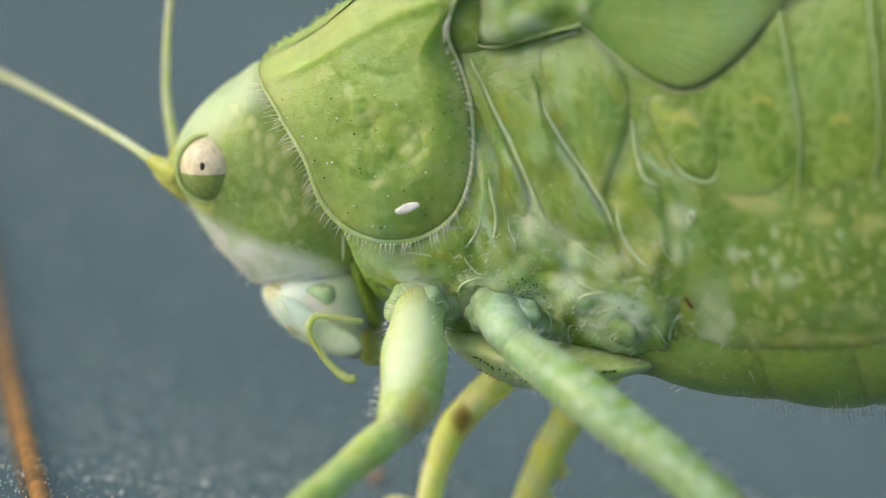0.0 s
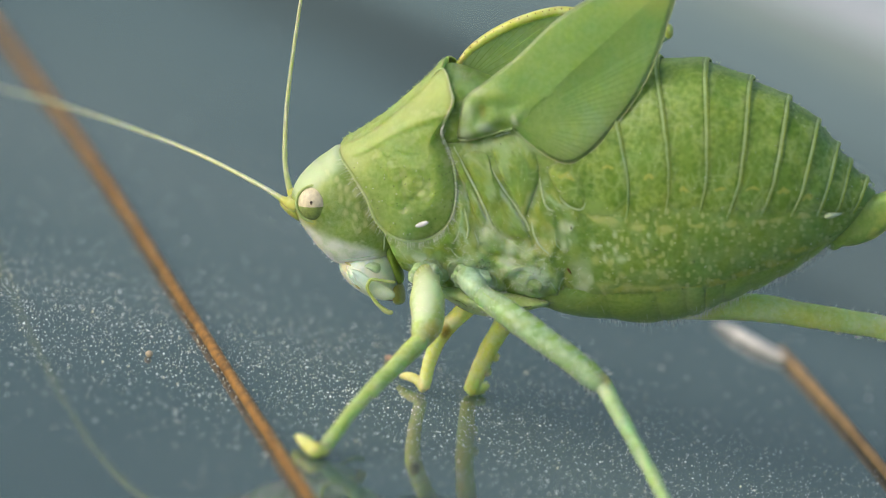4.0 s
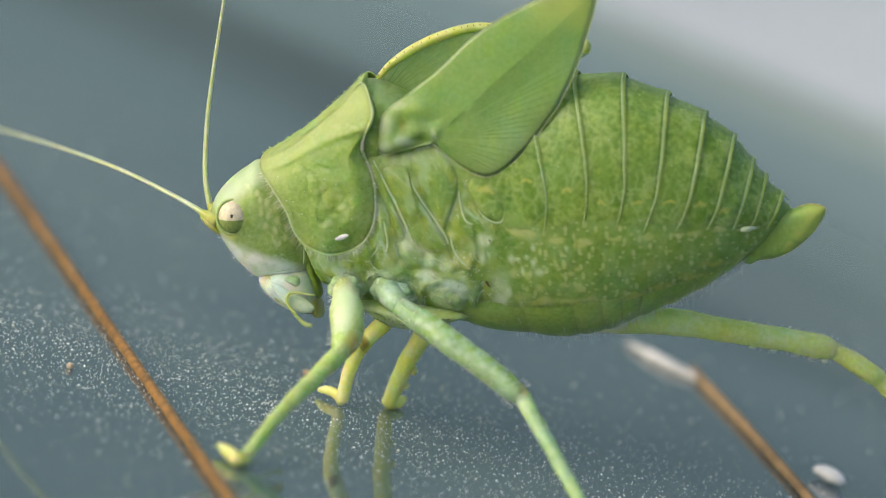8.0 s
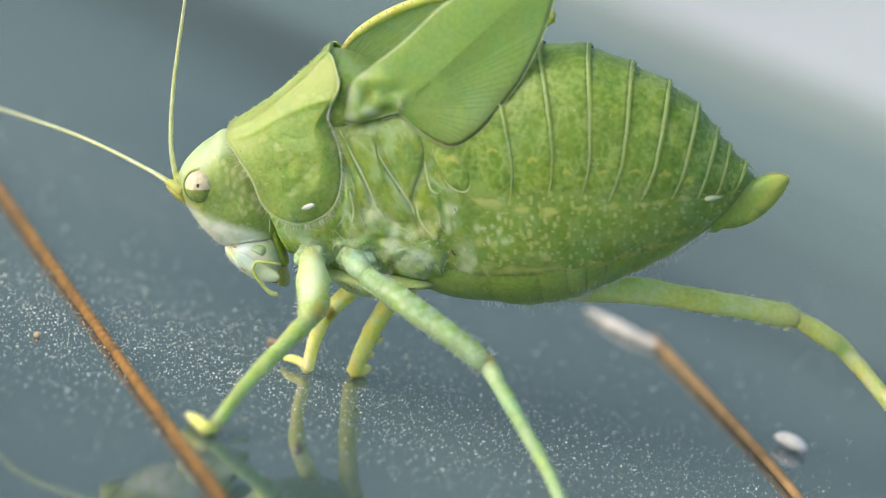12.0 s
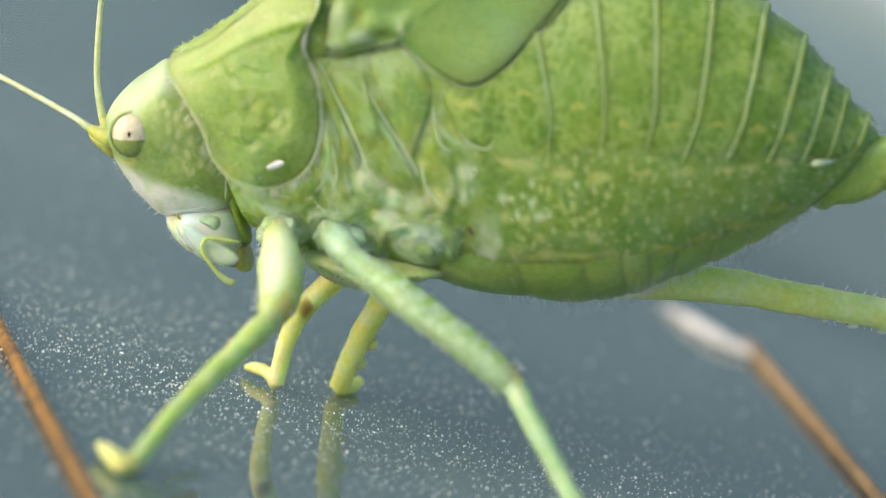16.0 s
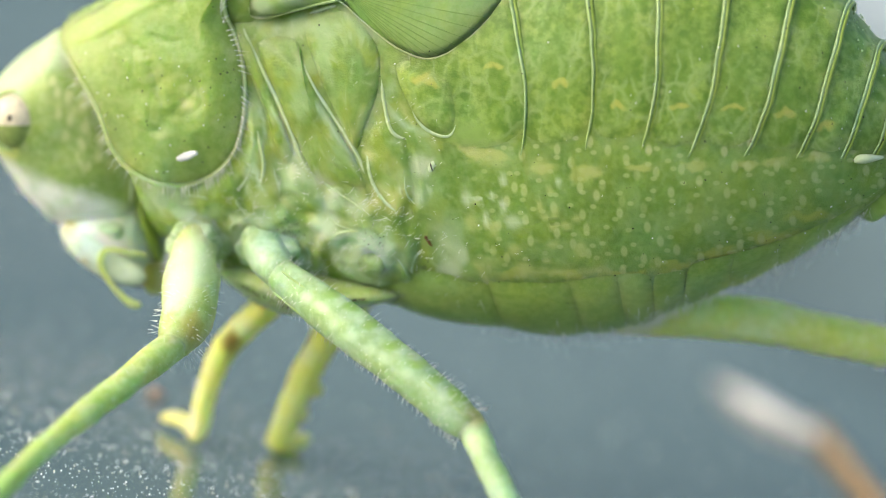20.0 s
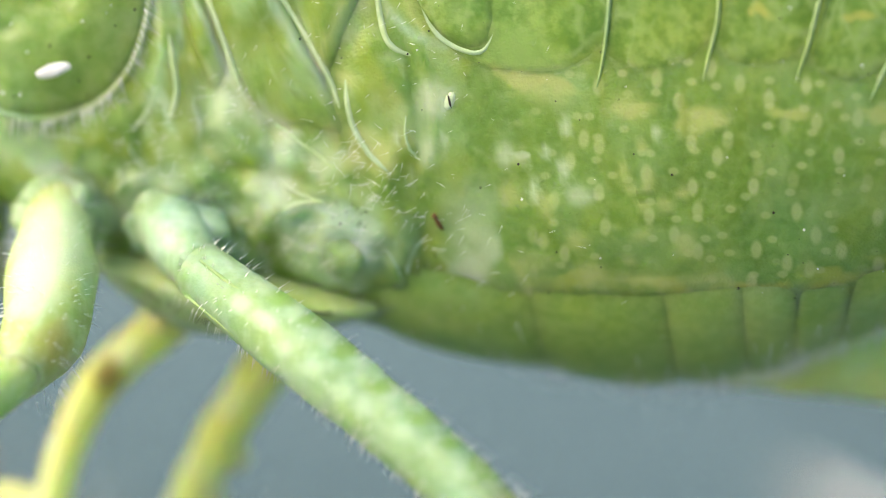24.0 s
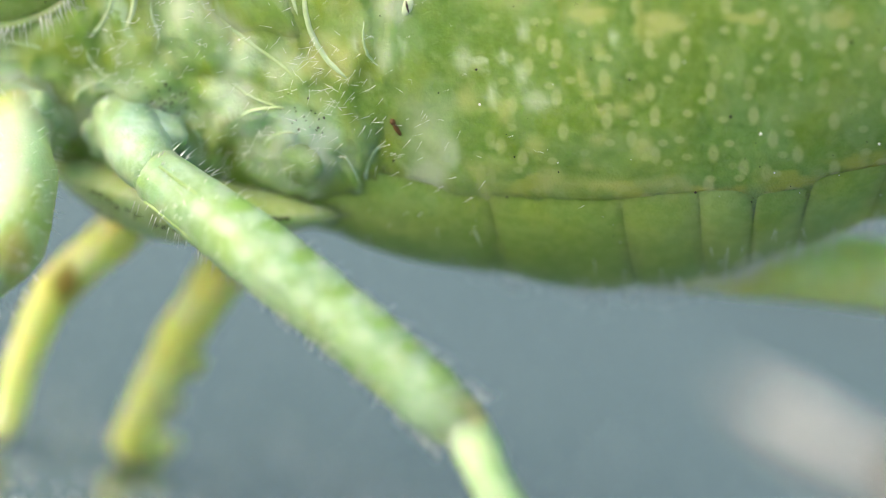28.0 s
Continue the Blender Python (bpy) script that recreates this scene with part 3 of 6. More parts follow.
tagged(part("backdrop", bm, backdrop_glow()), "added glowing grey-green backdrop, out of view, mirrored in the sheet", "backdrop", kind="structure")

# ---- the katydid ----
katydid = tagged(new("katydid"), "green katydid nymph standing on a glossy blue-grey surface", "insect")
katydid.matrix_world = pose(0, 0, 0, 0, -14, 0)

# slices of the trunk: dorsal point, ventral point (u, w), half width
TOPS = [(-6.34, 9.08), (-5.16, 9.66), (-3.55, 11.39), (-1.7, 11.88), (0.15, 12.22), (2, 12.59), (3.7, 12.8), (5.33, 12.67), (6.8, 12.05), (8.05, 11.38), (9.01, 10.59), (9.66, 9.78), (10.08, 9.23), (10.6, 8.64), (10.98, 8.31)]
LOWS = [(-5.03, 5.71), (-4.25, 5.39), (-2.94, 4.78), (-1, 4.56), (1.05, 4.11), (3.18, 3.87), (4.24, 4), (4.99, 4.18), (5.42, 4.39), (6.24, 4.73), (7.18, 5.14), (8.18, 5.67), (8.97, 6.2), (9.47, 6.56), (10, 7.02)]
HALF = [1.2, 1.5, 1.75, 2.0, 2.2, 2.4, 2.5, 2.5, 2.4, 2.2, 1.9, 1.55, 1.2, 0.85, 0.4]
LAST = len(TOPS) - 1


def slice_at(s):
    j = max(0, min(LAST - 1, int(s)))
    f = s - j

    def curve(v):
        a, b, c, d = (v[max(0, min(LAST, j + o))] for o in (-1, 0, 1, 2))
        return 0.5 * (2 * b + (c - a) * f + (2 * a - 5 * b + 4 * c - d) * f * f + (3 * b - a - 3 * c + d) * f ** 3)

    top = Vector((curve([p[0] for p in TOPS]), 0, curve([p[1] for p in TOPS])))
    low = Vector((curve([p[0] for p in LOWS]), 0, curve([p[1] for p in LOWS])))
    return top, low, curve(HALF)


def trunk_at(s, th, lift=0.0):
    """A point of the trunk's skin: slice s, th radians from the back (positive: the side with y < 0)."""
    top, low, half = slice_at(s)
    c, h = (top + low) / 2, (top - low) / 2
    y = -math.copysign(abs(math.sin(th)) ** (0.7 if math.cos(th) > 0 else 0.7 + (0.08 + 0.37 * max(0.0, min(1.0, (s - 3.5) / 1.5))) * math.cos(th) ** 2), math.sin(th)) * (half + lift)
    return c + h * (1 + lift / h.length) * math.cos(th) + Vector((0, y, 0))


def closed_off(bm, vs):
    bm.faces.new(vs[0][::-1])
    bm.faces.new(vs[-1])
    bmesh.ops.recalc_face_normals(bm, faces=bm.faces)


# pigment of the flank skin: short streaks (line, half width) and blots (u, w, half length, half height)
CREAM_TONE = (0.50, 0.55, 0.20)
STREAKS_MINT = [
    ([(-3.03, 8.67), (-2.92, 8.25), (-2.86, 7.92), (-2.92, 7.53), (-3.01, 7.24), (-2.98, 6.9)], 0.05),
    ([(-2.72, 8.69), (-2.63, 8.31), (-2.65, 7.98), (-2.74, 7.78)], 0.04),
    ([(-2.48, 8.7), (-2.22, 8.24), (-2.04, 7.82), (-1.81, 7.54), (-1.61, 7.36)], 0.05),
    ([(-1.47, 8.75), (-1.22, 8.34), (-0.96, 8.02), (-0.76, 7.69)], 0.08),
    ([(-0.04, 8.83), (0.26, 8.46), (0.56, 8.31), (0.77, 8.25)], 0.06),
]
STREAKS_CREAM = [
    ([(-2.45, 7.8), (-2.48, 7.36), (-2.42, 7.03), (-2.27, 6.75), (-2.07, 6.62)], 0.07),
    ([(-1.91, 7.68), (-1.71, 7.4), (-1.51, 7.22)], 0.08),
    ([(1.63, 8.01), (1.83, 7.85), (2.07, 7.75), (2.26, 7.73)], 0.12),
    ([(-0.51, 8.8), (-0.6, 8.51), (-0.78, 8.22), (-0.82, 7.93)], 0.07),
    ([(0.25, 8.84), (0.35, 8.61), (0.5, 8.43)], 0.05),
    ([(1.73, 5.53), (1.99, 5.02), (2.2, 4.69)], 0.08),
    ([(2.6, 5.38), (3.17, 5.43), (3.69, 5.44), (4.35, 5.54)], 0.09),
]
STREAKS_OLIVE = [
    ([(-2.33, 8.52), (-2.07, 8.01), (-1.91, 7.68)], 0.04),
    ([(2.77, 8.02), (2.83, 7.5)], 0.05),
    ([(3.8, 7.93), (3.84, 7.39)], 0.05),
    ([(-1.37, 5.93), (-1.23, 6.13), (-1.0, 6.27), (-0.76, 6.3)], 0.05),
    ([(0.42, 5.89), (0.34, 5.65), (0.35, 5.26)], 0.05),
    ([(-2.73, 7.64), (-2.62, 7.12), (-2.42, 6.79)], 0.09),
]
BLOTS_PALE = [(-2.07, 7.36, 0.1, 0.21), (-1.47, 7.23, 0.2, 0.15), (-1.27, 7.04, 0.22, 0.09), (-1.32, 6.42, 0.3, 0.2), (0.59, 6.95, 0.12, 0.22), (0.2, 7.08, 0.05, 0.15), (0.63, 7.6, 0.19, 0.24), (2.34, 7.38, 0.1, 0.14), (1.59, 6.94, 0.11, 0.16), (2.1, 7.03, 0.06, 0.08), (2.32, 6.81, 0.07, 0.16), (1.97, 6.55, 0.08, 0.15), (2.55, 6.49, 0.17, 0.14), (3.48, 7.37, 0.08, 0.1), (1.14, 6.03, 0.35, 0.55), (1.26, 5.41, 0.15, 0.15)]
BLOTS_CREAM = [(3.09, 7.64, 0.24, 0.18), (4.11, 7.59, 0.24, 0.15), (3.3, 7.17, 0.07, 0.08), (3.08, 6.85, 0.06, 0.14), (3.39, 6.75, 0.1, 0.14), (3.6, 6.45, 0.12, 0.09), (3.34, 6.41, 0.09, 0.08), (3.83, 6.61, 0.09, 0.08), (1.65, 6.44, 0.16, 0.18), (3.18, 6.62, 0.08, 0.09), (1.92, 5.59, 0.35, 0.14), (2.68, 5.54, 0.17, 0.13), (3.18, 5.71, 0.11, 0.09), (3.88, 5.96, 0.13, 0.18), (2.53, 5.91, 0.15, 0.15), (3.33, 6.03, 0.12, 0.1), (2.13, 6.34, 0.12, 0.17), (-0.45, 7.78, 0.15, 0.12), (-0.21, 7.05, 0.27, 0.2), (-0.01, 6.83, 0.2, 0.25)]
BLOTS_MINT = [(-2.05, 7.29, 0.37, 0.55), (-1.31, 6.8, 0.3, 0.22), (-4.15, 6.31, 0.22, 0.16), (-4.63, 5.99, 0.22, 0.16), (-2.88, 6.33, 0.35, 0.15), (-2.87, 5.8, 0.35, 0.27), (-2.48, 5.78, 0.25, 0.2), (-0.89, 5.96, 0.47, 0.32), (-0.55, 5.84, 0.3, 0.25), (-0.87, 5.63, 0.35, 0.45), (-0.44, 5.79, 0.3, 0.3), (-1.43, 6.27, 0.25, 0.22)]
BLOTS_OLIVE = [(0.02, 7.4, 0.25, 0.37), (-0.34, 8.1, 0.25, 0.25), (-2.13, 8.43, 0.12, 0.3), (-1.74, 8.26, 0.3, 0.35), (3.1, 4.75, 0.3, 0.17), (1.43, 4.72, 0.25, 0.16), (-3.6, 5.95, 0.2, 0.45)]


def pigment(ob):
    """Lay streaks and blots of pigment into the skin of a mesh, as a colour with its strength."""
    n = len(ob.data.vertices)
    co = np.empty(n * 3)
    ob.data.vertices.foreach_get("co", co)
    u, w = co[0::3] / MM, co[2::3] / MM
    wob = np.array([noise.noise_vector(Vector((a, 0.0, c)) * 5.0) for a, c in zip(u, w)])
    u, w = u + 0.05 * wob[:, 0], w + 0.05 * wob[:, 2]
    tint, strength = np.zeros((n, 3)), np.zeros(n)

    def lay(tone, amount):
        keep = strength * (1 - amount)
        total = np.maximum(keep + amount, 1e-6)
        tint[:] = (tint * keep[:, None] + np.array(tone) * amount[:, None]) / total[:, None]
        strength[:] = keep + amount

    for tone, streaks, amount in ((OLIVE_TONE, STREAKS_OLIVE, 0.6), (MINT, STREAKS_MINT, 0.6), (CREAM_TONE, STREAKS_CREAM, 0.7)):
        for line, wide in streaks:
            gap = np.full(n, 9.0)
            for p in spline([(a, 0, c) for a, c in line], 40):
                gap = np.minimum(gap, np.hypot(u - p.x, w - p.z))
            lay(tone, amount * np.exp(-(gap / wide) ** 2))
    for tone, blots, amount in ((MINT, BLOTS_MINT, 0.75), (OLIVE_TONE, BLOTS_OLIVE, 0.4), (CREAM_TONE, BLOTS_CREAM, 0.8), (PALE, BLOTS_PALE, 0.75)):
        for a, c, wide, high in blots:
            r = np.hypot((u - a) / wide, (w - c) / high)
            lay(tone, amount * (0.5 if wide > 0.3 else 1.0) * np.clip(1.5 - r, 0, 1) ** 1.3)
    # clouds of mint and of yellow over the thorax, fading out along the belly
    cloud = np.array([(noise.noise(Vector((a * 1.9, 3.0, c * 1.6))), noise.noise(Vector((a * 2.6, 9.0, c * 2.0))), noise.noise(Vector((a * 6.0, 5.0, c * 5.0)))) for a, c in zip(u, w)])
    fore = 0.35 + 0.65 * np.clip((1.6 - u) / 1.2, 0, 1)
    keep = 1 - 0.6 * strength
    lay((0.40, 0.56, 0.28), 0.5 * fore * keep * np.clip((cloud[:, 0] - 0.05) / 0.3, 0, 1))
    lay((0.34, 0.41, 0.05), 0.5 * fore * keep * np.clip((cloud[:, 1] - 0.08) / 0.3, 0, 1))
    lay((0.52, 0.62, 0.34), 0.35 * fore * keep * np.clip((cloud[:, 2] - 0.22) / 0.25, 0, 1))
    layer = ob.data.color_attributes.new("pigment", "FLOAT_COLOR", "POINT")
    layer.data.foreach_set("color", np.column_stack([tint, strength]).ravel())


# folds of the flank skin: line, half width, height; swellings: outline, height
FOLDS = [
    ([(-1.32, 5.77), (-1.11, 6.13), (-0.58, 6.37), (0, 6.2), (0.32, 5.74), (0.23, 5.27)], 0.08, 0.07),
    ([(-2.97, 5.8), (-2.71, 6.22), (-2.17, 6.43), (-1.64, 6.27), (-1.46, 5.83)], 0.08, 0.07),
    ([(-1, 5.49), (-0.52, 5.96), (-0.06, 5.8)], 0.07, 0.06),
    ([(-3.4, 7.21), (-3.23, 6.62), (-3.11, 6.03)], 0.07, 0.06),
    ([(-2.58, 6.52), (-1.93, 6.5), (-1.34, 6.39)], 0.06, 0.06),
    ([(-4.94, 6.95), (-4.52, 6.66), (-3.94, 6.7), (-3.46, 6.97)], 0.07, 0.06),
    ([(0.37, 8.32), (0.6, 7.74), (0.66, 7.1), (0.51, 6.57)], 0.06, 0.06),
    ([(-1.55, 5.97), (-1.42, 6.07), (-1.22, 6.14), (-0.98, 6.18), (-0.74, 6.2), (-0.57, 6.15)], 0.08, 0.09),
    ([(-3.46, 6.1), (-3.34, 6.29), (-3.07, 6.36), (-2.7, 6.25), (-2.4, 6.15), (-2.09, 6.21)], 0.11, 0.12),
    ([(-1.65, 6.35), (-1.36, 6.21), (-1.51, 5.87), (-1.64, 5.56), (-1.74, 5.25)], 0.10, 0.12),
    ([(-0.09, 5.72), (0.12, 5.58), (0.27, 5.37), (0.32, 5.14)], 0.04, -0.06),
    ([(-0.31, 5.57), (-0.2, 5.6), (-0.03, 5.6), (0.15, 5.47), (0.29, 5.2)], 0.05, 0.07),
    ([(0.62, 5.86), (0.45, 5.71), (0.36, 5.45), (0.38, 5.14), (0.45, 4.85)], 0.08, -0.09),
    ([(-4.47, 6.8), (-4.17, 6.85), (-3.97, 6.71), (-4.04, 6.48)], 0.08, 0.09),
    ([(-3.64, 6.2), (-3.68, 5.9), (-3.76, 5.6), (-3.86, 5.36)], 0.06, 0.07),
    ([(-4.73, 6.15), (-4.44, 6.3), (-4.1, 6.17), (-3.95, 5.87)], 0.08, 0.09),
    ([(-3.26, 6.93), (-3.2, 7.2), (-3.02, 7.5), (-2.9, 7.89), (-2.89, 8.33), (-2.96, 8.7)], 0.05, 0.07),
    ([(0.35, 7.45), (0.32, 7.15), (0.41, 6.9), (0.65, 6.76)], 0.05, 0.07),
    ([(-2.39, 6.98), (-2.06, 7.07), (-1.79, 6.86), (-1.58, 6.54)], 0.08, 0.09),
    ([(-3, 9.79), (-2.84, 9.09), (-2.58, 8.45), (-2.53, 8.02)], 0.08, -0.09),
    ([(-1.52, 9.17), (-1.08, 8.3), (-0.65, 7.4), (-0.39, 6.77)], 0.04, -0.04),
    ([(0.59, 6.22), (0.51, 5.81), (0.58, 5.28), (0.69, 4.81)], 0.08, -0.11),
    ([(-1.36, 5.83), (-1.47, 5.57), (-1.54, 5.3), (-1.51, 5.03)], 0.14, -0.07),
    ([(-1.56, 8.6), (-1.35, 8.18), (-1.13, 7.67), (-0.83, 7.16), (-0.46, 6.7)], 0.04, -0.04),
]
SWELLINGS = [
    ([(-0.32, 8.34), (0.15, 8.44), (0.33, 7.62), (0.37, 6.78), (0.07, 6.56), (-0.28, 7.08), (-0.53, 7.72)], 0.10),
    ([(-2.19, 7.68), (-1.68, 7.75), (-1.45, 7.24), (-1.5, 6.71), (-1.99, 6.64), (-2.23, 7.17)], 0.10),
    ([(-2.89, 8.45), (-2.59, 8.05), (-2.42, 7.34), (-2.35, 6.73), (-2.88, 6.57), (-3.05, 6.98), (-2.98, 7.69)], 0.09),
    ([(-1.36, 7.07), (-0.84, 6.99), (-0.39, 6.77), (-0.52, 6.33), (-1, 6.42), (-1.32, 6.66)], 0.09),
    ([(-5.11, 7.12), (-4.17, 7.02), (-3.39, 7.27), (-3.23, 6.74), (-3.41, 6.15), (-4.18, 6.13), (-4.89, 6.36)], 0.09),
    ([(-1.47, 6.18), (-0.87, 6.43), (-0.05, 6.27), (0.53, 5.87), (0.46, 5.28), (-0.42, 4.97), (-1.18, 5.24), (-1.47, 5.72)], 0.10),
    ([(-3.19, 5.79), (-2.73, 5.94), (-2.22, 5.9), (-1.84, 5.66), (-1.81, 5.36), (-2.11, 5.15), (-2.64, 5.05), (-2.93, 5.07), (-3.15, 5.36)], 0.12),
    ([(-1.1, 5.74), (-0.8, 6.01), (-0.43, 6.05), (-0.16, 5.8), (0.02, 5.54), (-0.13, 5.23), (-0.44, 5.01), (-0.8, 5.19), (-1.04, 5.44)], 0.12),
]


def fold_heights(u, w):
    """How far the flank skin stands out at (u, w): arrays in, array out."""
    high = np.zeros(len(u))

    def gap(line):
        line = np.array([(p.x, p.z) for p in line])
        best = np.full(len(u), 1e9)
        at = np.zeros(len(u))
        for k, (a, c) in enumerate(line):
            d = (u - a) ** 2 + (w - c) ** 2
            near = d < best
            best[near], at[near] = d[near], k / (len(line) - 1)
        return np.sqrt(best), at

    for line, wide, up in FOLDS:
        d, at = gap(spline([(a, 0, c) for a, c in line], 60))
        high += 0.7 * up * np.exp(-(d / wide) ** 2) * np.sin(np.pi * np.clip(0.12 + 0.76 * at, 0, 1)) ** 0.6
    for outline, up in SWELLINGS:
        loop = spline([(a, 0, c) for a, c in outline], 80, True)
        d, _ = gap(loop)
        inside = np.zeros(len(u), bool)
        for p, q in zip(loop, loop[1:] + loop[:1]):
            cross = (p.z > w) != (q.z > w)
            inside ^= cross & (u < (q.x - p.x) * (w - p.z) / ((q.z - p.z) or 1e-9) + p.x)
        f = np.clip((np.where(inside, d, -d) + 0.03) / 0.28, 0, 1)
        high += 0.75 * up * f * (2 - f)
    return high


bm = bmesh.new()
ALONG, ROUND = 400, 260
rows = []
for k in range(ALONG + 1):
    s = k * LAST / ALONG
    row = []
    for q in range(ROUND):
        th = 2 * math.pi * q / ROUND
        p = trunk_at(s, th)
        side = abs(math.sin(th)) ** 2
        p.y += -math.copysign(1, math.sin(th)) * side * (0.07 * noise.noise(p * 0.9) + 0.035 * noise.noise(p * 2.3)) * (1.0 - max(0.0, min(1.0, (s - 3.2) / 0.7)) * max(0.0, min(1.0, (math.cos(th) + 0.6) / 0.4)))
        row.append(p)
    rows.append(row)
flat = [p for row in rows for p in row]
(_, HIP_W), (HIP_U, _) = [(-1.87, 7.16), (0.79, 5.91)]
high = fold_heights(np.array([p.x for p in flat]), np.array([p.z for p in flat]))
for k, row in enumerate(rows):
    top, low, half = slice_at(k * LAST / ALONG)
    c = (top + low) / 2
    for q, p in enumerate(row):
        side = min(1.0, abs(math.sin(2 * math.pi * q / ROUND)) * 2.2)
        h = high[k * ROUND + q] * (1 + 0.5 * noise.noise(p * 3.0))
        hips = max(0.0, min(1.0, (HIP_W - p.z) / 0.8)) * max(0.0, min(1.0, (HIP_U - p.x) / 0.6))
        if hips:
            h += 1.35 * hips * (0.03 - 0.07 * abs(noise.noise(p * 1.5 + Vector((7, 0, 2)))) + 0.02 - 0.06 * abs(noise.noise(p * 3.3)) + 0.01 - 0.04 * abs(noise.noise(p * 6.5)))
        out = Vector(((p.x - c.x) * 0.5, math.copysign(half, p.y), (p.z - c.z) * 0.5)).normalized()
        row[q] = p + out * h * side
vs = grid(bm, rows, wrap=True)
closed_off(bm, vs)
trunk_tree = BVHTree.FromBMesh(bm)
pigment(part("trunk", bm, PLEURA, katydid, "pale green soft flank skin"))


def on_trunk(u, w, lift=0.0):
    hit, normal, _, _ = trunk_tree.ray_cast(Vector((u, -20, w)) * MM, Vector((0, 1, 0)))
    if hit is None:
        hit, normal, _, _ = trunk_tree.find_nearest(Vector((u, -1.5, w)) * MM)
    if normal.y > 0:
        normal = -normal
    return hit / MM + normal * lift, normal


def plate_bow(th):
    """How far a plate's hind margin bows back at th."""
    return 0.24 * math.sin(min(abs(th), 1.57)) ** 2 - 0.2 * max(0.0, (abs(th) - 1.25) / 0.4) ** 2


# back plates of the abdomen
for k in range(4, 13):
    s0, s1 = k + 0.0, k + 1.05
    lo = radians(95 - max(0, k - 7) * 2.5)
    bm = bmesh.new()
    rows = []
    for i in range(15):
        f = i / 14
        lift = 0.035 + 0.045 * f ** 1.5 if i < 14 else -0.02
        row = []
        for q in range(61):
            e = abs(q / 30 - 1)
            th = (lo - radians(7) * abs(2 * f - 1) ** 3) * (q / 30 - 1)
            edge = 1 - 1.25 * max(0, (e - 0.72) / 0.28) ** 2
            bow = plate_bow(th)
            wob = 0.045 * noise.noise(Vector((k * 3.1 + f * 2.5, th * 3, 0.5)))
            row.append(trunk_at(s0 + (s1 - s0) * f + bow * f, th, (lift * (1 + 0.9 * math.cos(th) ** 6) + 0.10 * f ** 4 * max(0.0, math.cos(th)) ** 10 * (i < 14) + wob * math.sin(math.pi * f)) * edge))
        rows.append(row)
    grid(bm, rows)
    bmesh.ops.recalc_face_normals(bm, faces=bm.faces)
    plate = part("tergite", bm, TERGITE, katydid)
    top, low, _ = slice_at(s1)
    c_mid = (top + low) / 2
    bm = bmesh.new()
    line = []
    for q in range(61):
        th = lo * (q / 30 - 1)
        bow = plate_bow(th)
        line.append(trunk_at(s1 - 0.05 + bow, th, (0.07 * (1 + 0.9 * math.cos(th) ** 6) + 0.09 * max(0.0, math.cos(th)) ** 10) * (1 - max(0, (abs(q / 30 - 1) - 0.8) / 0.2) ** 2)))
    line = [p + Vector((0.03 * noise.noise(p * 1.9), 0, 0)) for p in line]
    tube(bm, [p + (c_mid - p).normalized() * 0.02 for p in line], [0.02, 0.042, 0.04, 0.042, 0.02], n=80, sides=10)
    part("tergite_edge", bm, RIB, plate, "soft pale hind margin")
    bm = bmesh.new()
    tube(bm, [p + Vector((0.07, 0, 0)) + (c_mid - p).normalized() * 0.065 for p in line], [0.015, 0.05, 0.045, 0.055, 0.03], n=80, sides=8)
    part("tergite_membrane", bm, OLIVE, plate, "olive skin behind the margin")

# belly plates
for k in range(4, 13):
    bm = bmesh.new()
    rows = []
    for i in range(13):
        f = i / 12
        lift = -0.03 + 0.11 * math.sin(math.pi * (0.06 + 0.88 * f ** 0.8)) ** 0.7
        rows.append([trunk_at(k - 0.55 + f * 1.02, math.pi + radians(46) * (q / 12 - 1), lift * (1 - abs(q / 12 - 1) ** 8)) for q in range(25)])
    grid(bm, rows)
    bmesh.ops.recalc_face_normals(bm, faces=bm.faces)
    part("sternite", bm, STERNITE, katydid)

def shield(name, outline, height, material, label="", rings=7, n=44, lift=0.0, lump=0.0):
    """A domed plate that lies on the near flank of the trunk inside a (u, w) outline, and its mirror image."""
    loop = spline([(u, 0, w) for u, w in outline], n, True)
    c = sum(loop, Vector()) / n
    made = []
    for sign in (1, -1):
        bm = bmesh.new()
        rows = []
        for k in range(rings + 1):
            r = 1 - (k / rings) if k < rings else 0.03
            up = height * max(0, 1 - r ** 2.2) ** 0.7 - (0.04 if k == 0 else 0)
            row = []
            for p in loop:
                q = c + (p - c) * r
                v, _ = on_trunk(q.x, q.z, up + lift + lump * noise.noise(q * 2.0) * (1 - r * r))
                row.append(Vector((v.x, v.y * sign, v.z)))
            rows.append(row)
        vs = grid(bm, rows, wrap=True)
        bm.faces.new(vs[-1])
        bmesh.ops.recalc_face_normals(bm, faces=bm.faces)
        made.append(part(name, bm, material, katydid, label))
        pigment(made[-1])
    return made


def crest(name, line, radius, material, label="", lift=-0.028, taper=0.1):
    """A raised pale ridge along a (u, w) line on both flanks."""
    for sign in (1, -1):
        bm = bmesh.new()
        pts = [Vector((v.x, v.y * sign, v.z)) for v in (on_trunk(p.x, p.z, lift)[0] for p in spline([(u, 0, w) for u, w in line], 24))]
        tube(bm, pts, [radius * taper, radius, radius, radius * taper], n=36, sides=8)
        part(name, bm, material, katydid, label)


